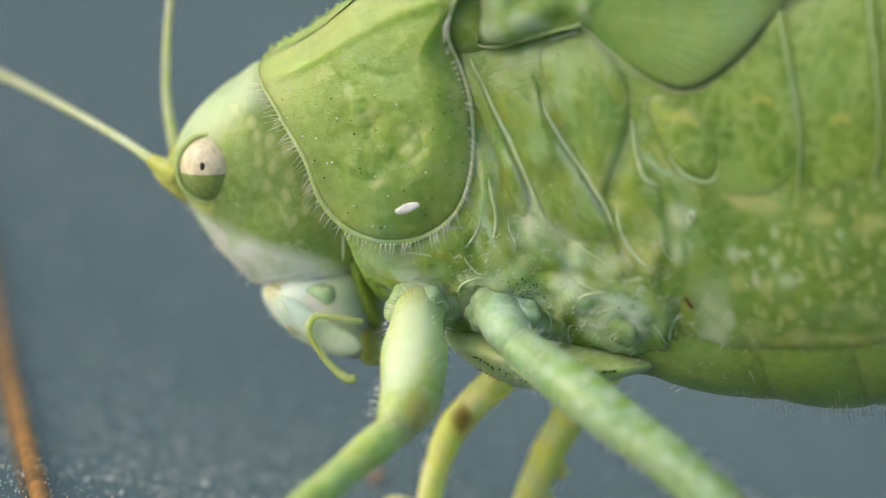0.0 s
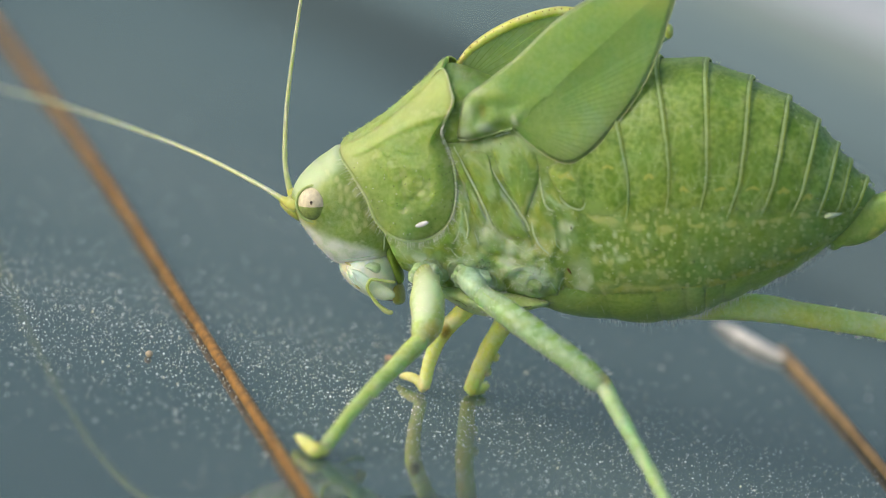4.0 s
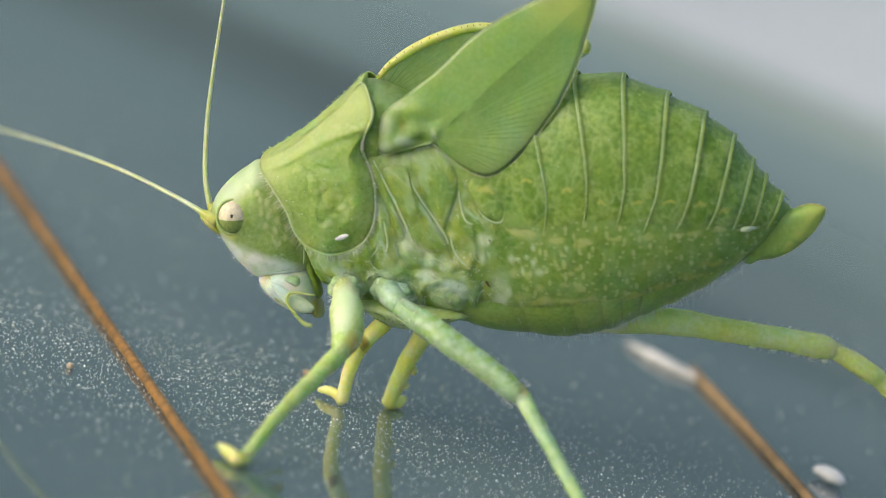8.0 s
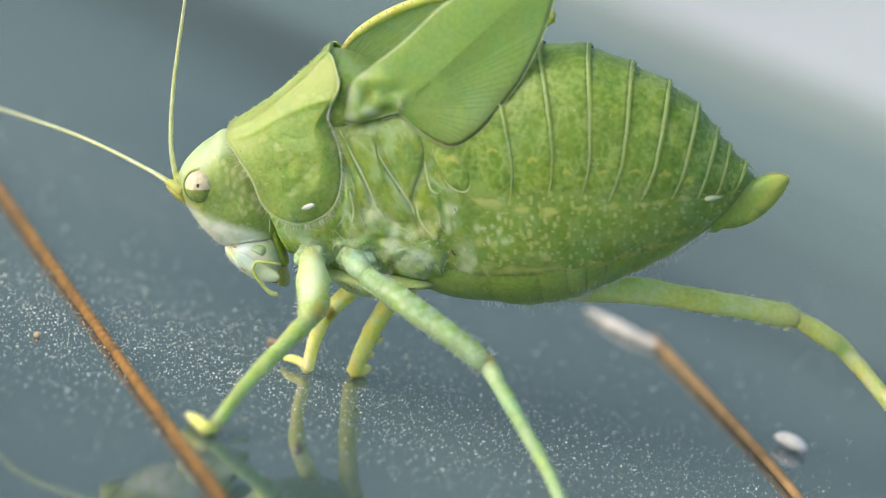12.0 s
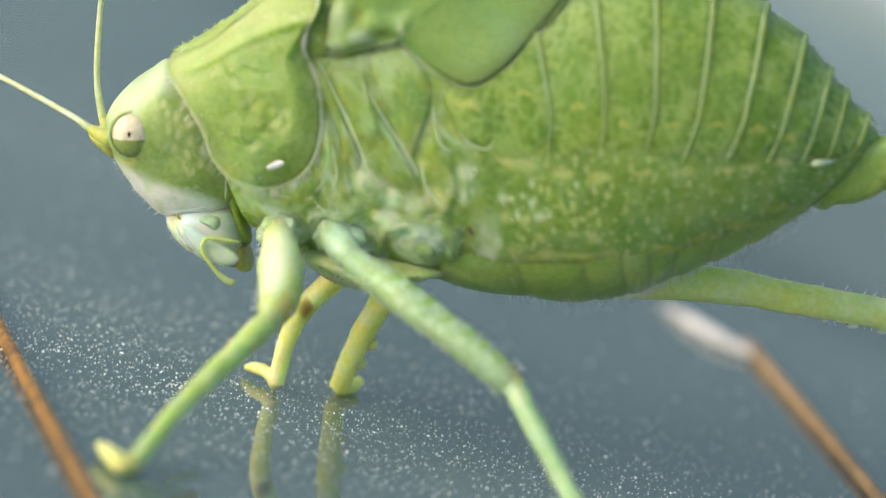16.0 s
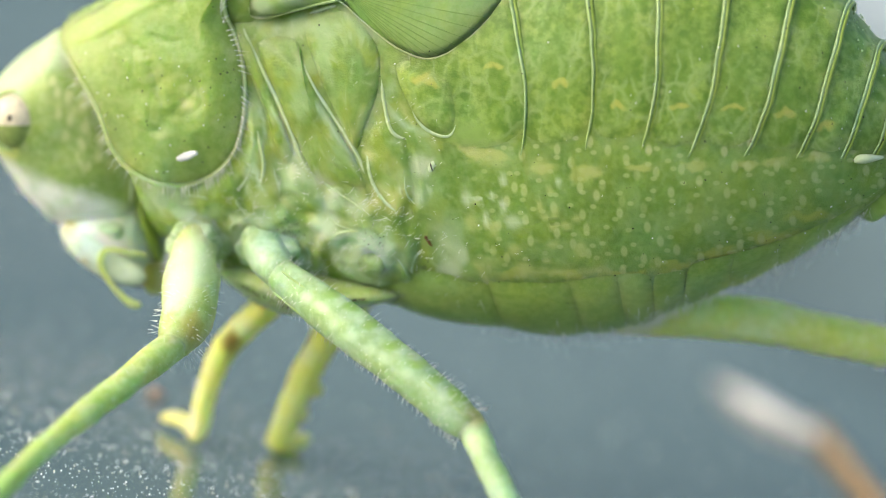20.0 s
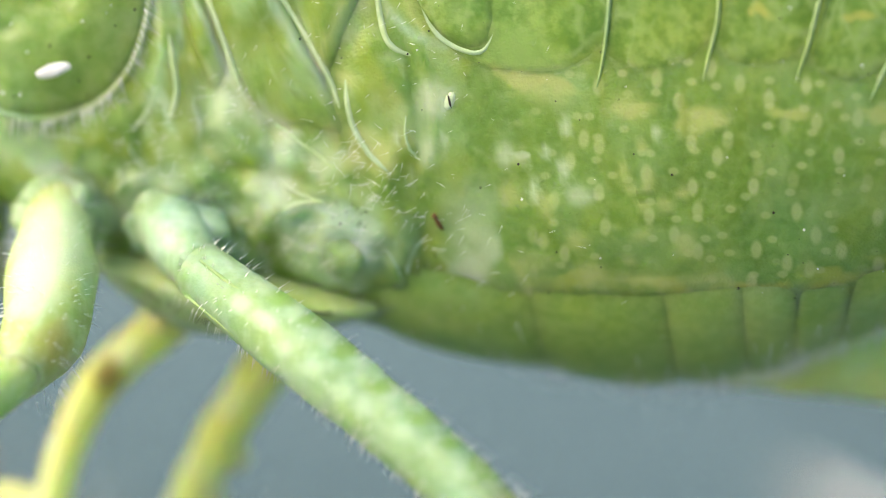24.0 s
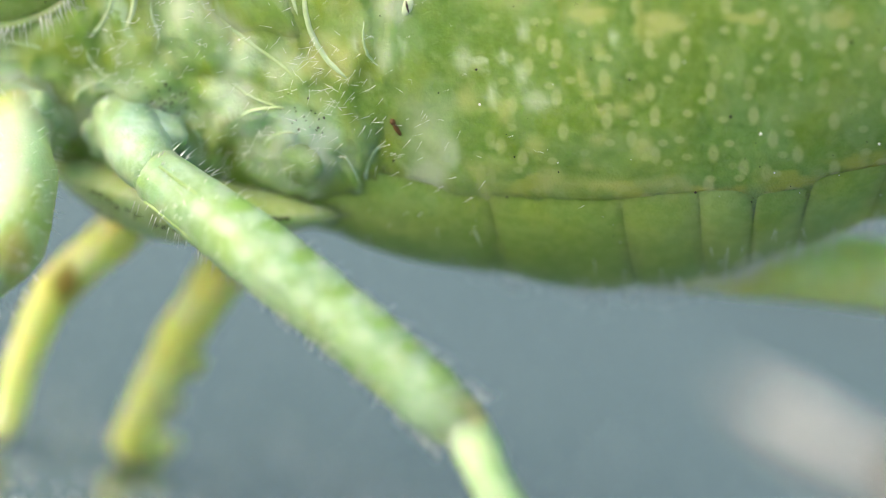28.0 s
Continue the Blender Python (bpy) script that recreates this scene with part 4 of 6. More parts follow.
# plates of the middle and hind thorax
shield("side_plate", [(-2.87, 10.09), (-2.02, 10.24), (-1.8, 9.57), (-1.26, 8.64), (-0.65, 7.6), (-0.46, 7.02), (-0.98, 7.07), (-1.5, 7.14), (-1.97, 7.93), (-2.48, 9.09)], 0.07, THORAX, lump=0.05)
shield("side_plate", [(-1.86, 10.52), (-1.06, 10.77), (-0.47, 10.37), (-0.16, 9.77), (-0.21, 9.07), (-0.48, 8.3), (-0.72, 7.78), (-1.18, 8.62), (-1.58, 9.51)], 0.09, THORAX, lump=0.06)
shield("side_plate", [(0.1, 9.74), (1.26, 9.63), (1.46, 8.97), (1.32, 8.27), (0.81, 8.32), (0.35, 8.83)], 0.06, TERGITE)
shield("side_plate", [(-3.31, 10.25), (-3, 10.12), (-2.54, 9.09), (-2.19, 8.29), (-1.98, 7.59), (-2.2, 7.46), (-2.58, 8.45), (-3.01, 9.44)], 0.05, THORAX)
crest("ridge", [(-3.34, 10.44), (-3.17, 10.36), (-2.92, 9.88), (-2.48, 9.07), (-2.14, 8.38), (-1.89, 7.73), (-1.66, 7.3), (-1.33, 6.89)], 0.05, FOLD_EDGE, "pale ridge")
crest("ridge", [(-1.97, 10.41), (-1.83, 9.69), (-1.55, 9.08), (-1.2, 8.57), (-0.72, 7.84), (-0.51, 7.31), (-0.34, 6.85)], 0.045, FOLD_EDGE, "pale ridge")
crest("ridge", [(-1.87, 10.55), (-1.58, 10.64), (-1.29, 10.73), (-1.03, 10.79)], 0.045, FOLD_EDGE, "pale ridge")
crest("ridge", [(-2.84, 8.48), (-2.71, 7.92), (-2.66, 7.39), (-2.87, 6.81)], 0.05, FOLD_EDGE, "pale ridge")
crest("ridge", [(0.08, 9.48), (0.42, 8.79), (0.73, 8.37), (1.19, 8.22), (1.4, 8.51), (1.46, 8.97), (1.29, 9.61)], 0.045, FOLD_EDGE, "pale ridge")
crest("ridge", [(-0.2, 9.71), (-0.12, 8.89), (0.08, 8.26), (0.61, 8.09)], 0.05, FOLD_EDGE, "blue-green ridge")
crest("ridge", [(-0.5, 8.13), (-0.42, 7.37), (-0.14, 6.85), (0.35, 6.51)], 0.055, FOLD_EDGE, "yellowish ridge")


def lens_on(bm, u, w, a, b, turn, up, lift=0.0, side=1):
    """A small raised lens on the flank."""
    v, n = on_trunk(u, w, lift)
    ax = Vector((math.cos(turn), 0, math.sin(turn)))
    ax = (ax - n * ax.dot(n)).normalized()
    bx = n.cross(ax)
    rows = [[v + (ax * a * math.cos(t) + bx * b * math.sin(t)) * r + n * h for t in (2 * math.pi * q / 10 for q in range(10))] for r, h in ((1, -0.02), (0.75, up * 0.7), (0.3, up))]
    rows = [[Vector((p.x, p.y * side, p.z)) for p in row] for row in rows]
    vs = grid(bm, rows, wrap=True)
    bm.faces.new(vs[-1])
    bmesh.ops.recalc_face_normals(bm, faces=bm.faces)
    if sum((f.normal.dot(n) * f.calc_area() for f in bm.faces if f.verts[0] in vs[-1])) < 0:
        bmesh.ops.reverse_faces(bm, faces=bm.faces)


rng = random.Random(4)
# breathing hole and dark mark
(su, sw), (du, dw) = [(0.86, 7.59), (0.75, 6.01)]
bm = bmesh.new()
lens_on(bm, su, sw, 0.15, 0.08, radians(70), 0.012, 0.0)
spiracle = part("spiracle", bm, SPIRACLE, katydid, "white oval breathing hole")
bm = bmesh.new()
lens_on(bm, su, sw, 0.10, 0.018, radians(105), 0.008, 0.014)
part("slit", bm, BLACK, spiracle, "dark slit")
bm = bmesh.new()
lens_on(bm, du, dw, 0.13, 0.035, radians(-60), 0.04)
lens_on(bm, du - 0.05, dw + 0.09, 0.05, 0.04, radians(-60), 0.05)
part("dark_mark", bm, BROWN, katydid, "dark brown mark behind the hind hip")
# pronotum: flat disc above, rounded lobes down both sides
LOBE = [(-7.08, 10.05), (-6.57, 9.28), (-6.08, 8.55), (-5.76, 7.78), (-5.24, 7.27), (-4.47, 7.05), (-3.77, 7.24), (-3.27, 7.78), (-3.05, 8.63), (-3.13, 9.68), (-3.48, 10.59), (-3.41, 11.09), (-3.09, 11.74), (-3.13, 12.23), (-3.49, 12.84), (-4.22, 12.12), (-5.51, 11.04), (-6.29, 10.52)]
pron_a, pron_b = Vector((LOBE[0][0], 0, LOBE[0][1])), Vector((LOBE[14][0], 0, LOBE[14][1]))


def pronotum_y(p):
    """Half width of the pronotum at (u, w): narrow along the ridge, bulging below it."""
    along = (pron_b - pron_a).normalized()
    below = max(0.0, -(p - pron_a).dot(Vector((-along.z, 0, along.x))))
    f = (p - pron_a).dot(along) / (pron_b - pron_a).length
    return 0.85 + 1.2 * (1 - math.exp(-below / 1.0)) + 0.2 * max(0, f) - 0.1 * max(0, below - 3.2) ** 2


def close_y(p, r):
    """Half width that draws in to the flank towards the border (r = 1)."""
    y = pronotum_y(p)
    hit, _, _, _ = trunk_tree.ray_cast(Vector((p.x, -20, p.z)) * MM, Vector((0, 1, 0)))
    if hit is None:
        return y
    f = max(0.0, min(1.0, (r - 0.5) / 0.5)) ** 2 * max(0.0, min(1.0, (p.x - pron_c.x) / 0.8 + 0.3)) * max(0.0, min(1.0, (pron_c.z + 1.6 - p.z) / 1.2))
    return y + f * min(0.0, -hit.y / MM - y)


loop = spline([(u, 0, w) for u, w in LOBE], 180, True)
c = sum(loop, Vector()) / 180
pron_c, loop_low = c, loop[4:108]
# shallow furrows in the lobe of the pronotum
WRINKLES = [spline([(u, 0, w) for u, w in line], 14) for line in (
    [(-5.27, 9.91), (-4.97, 9.5), (-4.88, 8.99), (-5.0, 8.47), (-4.8, 8.17)],
    [(-4.48, 8.58), (-4.17, 8.87), (-4.01, 9.05), (-3.91, 8.89)],
    [(-5.41, 8.37), (-5.1, 8.22), (-4.8, 8.17)],
    [(-4.83, 9.14), (-4.73, 8.73), (-4.48, 8.48)],
    [(-5.67, 10.21), (-5.37, 9.81), (-5.34, 9.29)],
    [(-4.96, 10.12), (-4.65, 10.02), (-4.34, 10.04)],
    [(-4.38, 8.48), (-4.07, 8.58), (-3.86, 8.79)],
)]
keel = spline([(u, 0, w) for u, w in [(-7.01, 9.87), (-6.19, 10.14), (-5.41, 10.6), (-4.42, 11.07), (-3.33, 11.45)]], 60)
for sign in (-1, 1):
    bm = bmesh.new()
    rows = []
    for k in range(47):
        r = 1 - k / 46 if k < 46 else 0.01
        row = []
        for q in (c + (p - c) * r for p in loop):
            curl = 0.035 * math.exp(-((1 - r - 0.05) / 0.06) ** 2)
            curl += 0.09 * math.exp(-(min((q - p).length for p in keel) / 0.13) ** 2) * (1 - r ** 6)
            curl -= sum(0.035 * math.exp(-(min((q - p).length for p in line) / 0.07) ** 2) for line in WRINKLES)
            lump = (0.07 * noise.noise(q * 1.5 + Vector((3, 0, 1))) + 0.045 * noise.noise(q * 3.4)) * (0.35 + 0.65 * math.exp(-((q.x + 4.5) / 0.9) ** 2 - ((q.z - 8.7) / 1.0) ** 2))
            row.append(Vector((q.x, sign * (close_y(q, r) + curl + lump * (1 - r ** 4) - (0.05 if k == 0 else 0)), q.z)))
        rows.append(row)
    vs = grid(bm, rows, wrap=True)
    bm.faces.new(vs[-1])
    bmesh.ops.recalc_face_normals(bm, faces=bm.faces)
    lobe = part("pronotum_lobe", bm, PRONOTUM, katydid)
    bm = bmesh.new()
    rim = [Vector((q.x, sign * (close_y(q, 1.0) + 0.005), q.z)) for q in loop[:147]]
    tube(bm, rim, [0.03, 0.05, 0.055, 0.05, 0.055, 0.03], n=130, sides=10)
    part("pronotum_rim", bm, RIM, lobe, "pale raised rim")
bm = bmesh.new()
ridge = spline([(LOBE[k][0], 0, LOBE[k][1]) for k in (14, 15, 16, 17, 0)], 40)
rows = [[Vector((ridge[0].x + 0.03, -(pronotum_y(ridge[0]) + 0.02) * q / 10, ridge[0].z - 1.2)) for q in range(-10, 11)]]
rows += [[Vector((p.x, -(pronotum_y(p) + 0.02) * q / 10, p.z + 0.16 * (1 - (q / 10) ** 2) + 0.05 * noise.noise(Vector((p.x * 3, q * 0.3, p.z * 3))))) for q in range(-10, 11)] for p in ridge]
grid(bm, rows)
bmesh.ops.recalc_face_normals(bm, faces=bm.faces)
part("pronotum_disc", bm, PRONOTUM, katydid, "flat yellow-green back of the pronotum")
(u, w) = (-4.2, 7.7)
bm = bmesh.new()
v = Vector((u, -pronotum_y(Vector((u, 0, w))) - 0.03, w))
for k in range(6):
    ball(bm, v + Vector((-0.13 + 0.055 * k, -0.02, 0.022 * k - 0.055)), (0.09, 0.04, 0.05 + 0.035 * math.sin(math.pi * (k + 0.6) / 6)), 10, 8)
part("white_flake", bm, WHITE, katydid, "chalk-white flake stuck to the pronotum")

# head
HEAD_LINE = [(-7.08, 9.99), (-7.67, 9.76), (-8.24, 9.34), (-8.71, 8.79), (-8.9, 8.22), (-8.74, 7.62), (-8.3, 6.85), (-7.85, 6.3), (-7.4, 5.93), (-6.67, 5.8), (-5.83, 5.99), (-5.38, 6.63), (-5.25, 7.89), (-5.85, 9.25)]
bm = bmesh.new()
pillow(bm, HEAD_LINE, 1.42, rings=22, n=84, power=3.1)
(eu, ew), (mu, mw) = [(-7.87, 8.07), (-6.25, 5.34)]
face_way = Vector((mu - eu, 0, mw - ew))
for v in bm.verts:
    f = max(0.0, min(1.0, (v.co / MM - Vector((eu, 0, ew))).dot(face_way) / face_way.length_squared))
    v.co.y *= 1 - 0.2 * f - 0.25 * max(0.0, min(1.0, (Vector((-0.81, 0, -0.585)).dot(v.co / MM) - 1.55) / 1.1))
    v.co.y += math.copysign(0.04, v.co.y) * MM * noise.noise(v.co / MM * 2.0) * min(1, abs(v.co.y) / MM)
part("head_capsule", bm, HEAD, katydid)
bm = bmesh.new()
pillow(bm, [(-8.85, 8.3), (-9.12, 8.2), (-9.3, 8.08), (-9.26, 7.92), (-8.98, 7.62), (-8.59, 7.36), (-8.4, 7.48), (-8.6, 7.97)], 0.55, rings=8, n=40)
part("brow", bm, YELLOW, katydid, "yellow knob between the antennae")
bm = bmesh.new()
pillow(bm, [(-7.3, 5.98), (-7.18, 5.5), (-6.84, 5.15), (-6.45, 4.88), (-6.05, 4.7), (-5.6, 4.66), (-5.28, 4.7), (-5.27, 5.1), (-5.52, 6.15), (-6.5, 6.4)], 1.04, rings=12, n=72, power=3.2)
mouth_tree = BVHTree.FromBMesh(bm)
mouth = part("jaw", bm, FACE, katydid, "white rounded jaws and lip")


def on_mouth(line, sign, lift=0.01):
    out = []
    for u, w in line:
        hit, n, _, _ = mouth_tree.ray_cast(Vector((u, -20, w)) * MM, Vector((0, 1, 0)))
        if not hit:
            hit, n, _, _ = mouth_tree.find_nearest(Vector((u, -1.0, w)) * MM)
        out.append(Vector((hit.x, (hit.y + n.y * lift * MM) * -sign, hit.z)) / MM)
    return out


for sign in (-1, 1):
    for line, radius, mat, name, label in (([(-6.73, 5.4), (-6.6, 5.28), (-6.5, 5.2)], 0.03, KNEE, "lip_seam", "brownish seam of the lip"),
                                           ([(-5.35, 5.31), (-5.22, 4.96), (-5.3, 4.76), (-5.57, 4.74), (-5.86, 4.83)], 0.03, BROWN, "jaw_edge", "dark brown jaw edge"),
                                           ([(-7.16, 6.04), (-7.0, 6.05), (-6.84, 5.98)], 0.045, KNEE, "lip_seam", "brownish seam of the lip"),
                                           ([(-7.0, 5.95), (-6.85, 5.6), (-6.55, 5.22), (-6.2, 4.9)], 0.02, FACE_EDGE, "lip_seam", "white edge of the lip")):
        bm = bmesh.new()
        tube(bm, on_mouth([(p.x, p.z) for p in spline([(u, 0, w) for u, w in line], 12)], sign), [radius * 0.4, radius, radius, radius * 0.4], n=20, sides=6)
        part(name, bm, mat, mouth, label)
    bm = bmesh.new()
    pillow(bm, [(-6.81, 5.9), (-6.51, 5.84), (-6.19, 5.64), (-5.68, 5.34), (-5.39, 5.14), (-5.33, 4.94), (-5.56, 4.82), (-5.89, 4.84), (-6.21, 5.04), (-6.49, 5.34), (-6.71, 5.67)], 0.16, rings=8, n=48, power=3.0)
    for v in bm.verts:
        v.co.y += sign * -0.98 * MM
    part("mandible", bm, FACE_EDGE, mouth, "smooth white mandible")
    bm = bmesh.new()
    tube(bm, [(u, y * -sign, w) for u, y, w in [(-5.3, -1.1, 5.47), (-5.5, -1.2, 5.52), (-5.85, -1.25, 5.59), (-6.12, -1.25, 5.58), (-6.24, -1.25, 5.32), (-6.11, -1.25, 5.03), (-5.87, -1.25, 4.72), (-5.61, -1.25, 4.49), (-5.42, -1.25, 4.45)]], [0.045, 0.055, 0.055, 0.06, 0.06, 0.055, 0.07, 0.09, 0.08], n=50, sides=10)
    part("palp", bm, BREAST, katydid, "bent yellow-green jointed palp")
bm = bmesh.new()
pillow(bm, [(-5.46, 5.36), (-5.18, 5.04), (-5.12, 4.56), (-5.43, 4.51), (-5.58, 4.93)], 0.8)
part("maxilla", bm, KNEE, katydid, "brownish lower jaw")
bm = bmesh.new()
pillow(bm, [(-5.78, 6.78), (-5.5, 6.71), (-5.27, 5.99), (-5.12, 5.31), (-5.41, 5.19), (-5.66, 6.09)], 0.55)
part("neck", bm, OLIVE, katydid, "olive soft neck")
bm = bmesh.new()
pillow(bm, [(-6.6, 6.05), (-6.2, 6.2), (-5.75, 6.1), (-5.62, 5.75), (-5.85, 5.55), (-6.25, 5.8)], 1.08)
part("cheek", bm, HIP, katydid, "pale blue-green cheek plate")

head_tree = BVHTree.FromObject(bpy.data.objects["head_capsule"], bpy.context.evaluated_depsgraph_get())


def on_head(line, sign, lift=0.0):
    out = []
    for p in spline([(u, 0, w) for u, w in line], 24):
        hit, n, _, _ = head_tree.ray_cast(Vector((p.x, -20, p.z)) * MM, Vector((0, 1, 0)))
        if hit is None:
            hit, n, _, _ = head_tree.find_nearest(Vector((p.x, -1.0, p.z)) * MM)
        out.append(Vector((hit.x, (hit.y - lift * MM) * -sign, hit.z)) / MM)
    return out


for sign in (-1, 1):
    for line, radius, mat, label in (([(-7.34, 6.13), (-6.84, 6.22), (-6.29, 6.31), (-5.79, 6.34)], 0.018, FACE_EDGE, "white lower rim of the face"),
                                     ([(-5.66, 7.01), (-5.67, 6.75), (-5.71, 6.46)], 0.035, FACE_EDGE, "pale hind rim of the cheek")):
        bm = bmesh.new()
        tube(bm, on_head(line, sign), [radius * 0.2, radius, radius, radius * 0.2], n=30, sides=8)
        part("face_ridge", bm, mat, katydid, label)

# eyes
(ea, eb), (ec, ed) = [(-8.27, 8.21), (-7.72, 8.21)]
eye_up = Vector((eb - ed, 0, ec - ea)).normalized()
for sign in (-1, 1):
    bm = bmesh.new()
    eye_c = Vector((-8, -1.05, 8.22))
    eye_c.y *= -sign
    ball(bm, eye_c, (0.53, 0.48, 0.58), 48, 40)
    for fc in bm.faces:
        fc.material_index = 0 if (fc.calc_center_median() / MM - eye_c).dot(eye_up) > -0.03 else 1
    bmesh.ops.recalc_face_normals(bm, faces=bm.faces)
    eye = part("eye", bm, [CREAM, EYE_GREEN], katydid, "cream and green compound eye")
    bm = bmesh.new()
    ball(bm, eye_c + Vector((-0.02, sign * 0.46, 0.1)), (0.05, 0.03, 0.08), 10, 8)
    part("pupil", bm, BLACK, eye, "dark false pupil")
    bm = bmesh.new()
    tube(bm, [eye_c + Vector((0.585 * math.cos(a), sign * 0.06, 0.62 * math.sin(a))) for a in (2 * math.pi * q / 30 for q in range(31))], [0.05, 0.05], n=60, sides=8)
    part("eye_rim", bm, EDGE, eye, "pale green ring round the eye")

# antennae
for pts in ([(-8.64, -0.9, 8.05), (-9.15, -0.8, 8.33), (-9.94, -0.2, 8.66), (-12.13, 1.5, 9.33), (-14.66, 5.0, 9.43), (-17.53, 10.0, 9.15), (-20.68, 16.0, 8.62), (-24.16, 23.0, 7.8)],
            [(-8.82, 0.5, 8.01), (-9.04, 0.5, 8.37), (-9.18, 0.6, 9.38), (-9.09, 0.8, 11.12), (-8.82, 1, 13.06), (-8.42, 1.2, 15.38), (-7.93, 1.4, 18.09), (-7.27, 1.6, 21.17)]):
    bm = bmesh.new()
    tube(bm, pts[1:], [0.11, 0.085, 0.075, 0.065, 0.055, 0.045, 0.035], n=90, sides=8)
    antenna = part("antenna", bm, ANTENNA, katydid, "long thread-like pale antenna")
    bm = bmesh.new()
    tube(bm, pts[:2], [0.2, 0.18, 0.12], n=8, sides=12)
    part("scape", bm, YELLOW, antenna, "thick yellow antenna base")

# raised back between the pronotum and the wing pads
bm = bmesh.new()
pillow(bm, [(-4.41, 10.99), (-3.96, 11.9), (-3.55, 12.72), (-3.05, 12.72), (-2.6, 12.55), (-1.97, 12.29), (-1.11, 11.95), (-0.74, 11.21), (-1.15, 10.27), (-2.42, 9.81), (-3.59, 9.74)], 1.68, rings=14, n=60, power=3.2)
pigment(part("mesonotum", bm, BODY, katydid, "green back behind the pronotum"))

# wing pads
WING_LINE = [(-2.94, 11.5), (-2.62, 12.02), (-1.95, 12.52), (-0.8, 13.4), (0.48, 14.59), (2.04, 15.53), (3.38, 16.03), (4.56, 16.14), (4.52, 15.43), (4.23, 14.47), (3.92, 13.54), (3.25, 12.16), (2.47, 11.11), (1.58, 10.16), (0.85, 9.78), (0.2, 9.95), (-0.3, 10.28), (-0.65, 10.55), (-1.1, 10.88), (-1.56, 10.77), (-2.05, 10.64), (-2.6, 10.5), (-2.98, 10.56), (-3.04, 11.0)]
# swellings and hollows of the hinge: u, w, reach u, reach w, height
HINGE_LUMPS = [(-2.55, 11.5, 0.35, 0.5, 0.16), (-2.65, 10.8, 0.28, 0.25, 0.12), (-2.02, 11.0, 0.25, 0.25, 0.10), (-2.05, 11.55, 0.16, 0.3, -0.12), (-1.42, 11.02, 0.28, 0.16, -0.16),
               (-1.5, 12.1, 0.55, 0.3, 0.12), (-1.2, 11.62, 0.3, 0.12, -0.06), (-0.95, 11.25, 0.16, 0.3, 0.10), (-1.62, 11.45, 0.2, 0.22, 0.06)]


# smoothed half width of what the pads lie on, every quarter millimetre
PAD_BED = np.full((46, 42), 1.75)
for i in range(46):
    for j in range(42):
        hit, _, _, _ = trunk_tree.ray_cast(Vector((-4.5 + i / 4, -20, 8 + j / 4)) * MM, Vector((0, 1, 0)))
        PAD_BED[i, j] = max(1.75, -hit.y / MM + 0.2) if hit else 1.75
for k in range(45):
    wide = np.pad(PAD_BED, 1, mode="edge")
    PAD_BED = (wide[:-2, 1:-1] + wide[2:, 1:-1] + wide[1:-1, :-2] + wide[1:-1, 2:] + PAD_BED) / 5


def wing_y(p, sign):
    """The pad lies close on the trunk below, stands free above it and is rolled in at its hinge."""
    a, b = max(0.0, min(43.99, (p.x + 4.5) * 4)), max(0.0, min(39.99, (p.z - 8) * 4))
    i, j = int(a), int(b)
    a, b = a - i, b - j
    out = (PAD_BED[i, j] * (1 - a) + PAD_BED[i + 1, j] * a) * (1 - b) + (PAD_BED[i, j + 1] * (1 - a) + PAD_BED[i + 1, j + 1] * a) * b
    for u, w, a, b, h in HINGE_LUMPS:
        out += h * math.exp(-((p.x - u) / a) ** 2 - ((p.z - w) / b) ** 2)
    roll = max(0.0, (-2.3 - p.x) / 0.75)
    return sign * (out - 0.2 * roll ** 2)


def tuck(p):
    """How far the lower border of the pad is drawn in to the flank."""
    return 0.09 * max(0.0, min(1.0, (13.2 - p.z) / 1.5))


def wing_sheet(name, loop, sign, material, label, y=wing_y):
    n = len(loop)
    c = sum(loop, Vector()) / n
    bm = bmesh.new()
    rows = []
    for k in range(29):
        r = max(0.02, k / 14 if k <= 14 else 2 - k / 14)
        th = 0.035 if k <= 14 else -0.035
        rows.append([Vector((q.x, y(q, sign) + sign * (th * (1 - r ** 8) + 0.10 * (1 - r * r) + 0.03 * noise.noise(q * 1.1) - tuck(q) * max(0.0, (r - 0.72) / 0.28) ** 2), q.z)) for q in (c + (p - c) * r for p in loop)])
    vs = grid(bm, rows, wrap=True)
    bm.faces.new(vs[0])
    bm.faces.new(vs[-1])
    bmesh.ops.recalc_face_normals(bm, faces=bm.faces)
    tree = BVHTree.FromBMesh(bm)
    return part(name, bm, material, katydid, label), tree


loop = spline([(u, 0, w) for u, w in WING_LINE], 100, True)
wing, tree = wing_sheet("wing_pad", loop, -1, WING, "leaf-like green wing pad with fanned veins")
(ru, rw) = (-1.0, 11.1)
root = Vector((ru, 0, rw))
for a in range(46):
    end = loop[30 + int(a * 1.1)]
    line = []
    for q in range(12):
        p = root + (end - root) * (0.1 + 0.87 * q / 11)
        hit, n, _, _ = tree.ray_cast(Vector((p.x, -20, p.z)) * MM, Vector((0, 1, 0)))
        if hit:
            line.append(hit / MM + Vector((0, -0.001, 0)))
    bm = bmesh.new()
    tube(bm, line, [0.004, 0.011, 0.012, 0.007], n=20, sides=5)
    part("vein", bm, VEIN, wing)
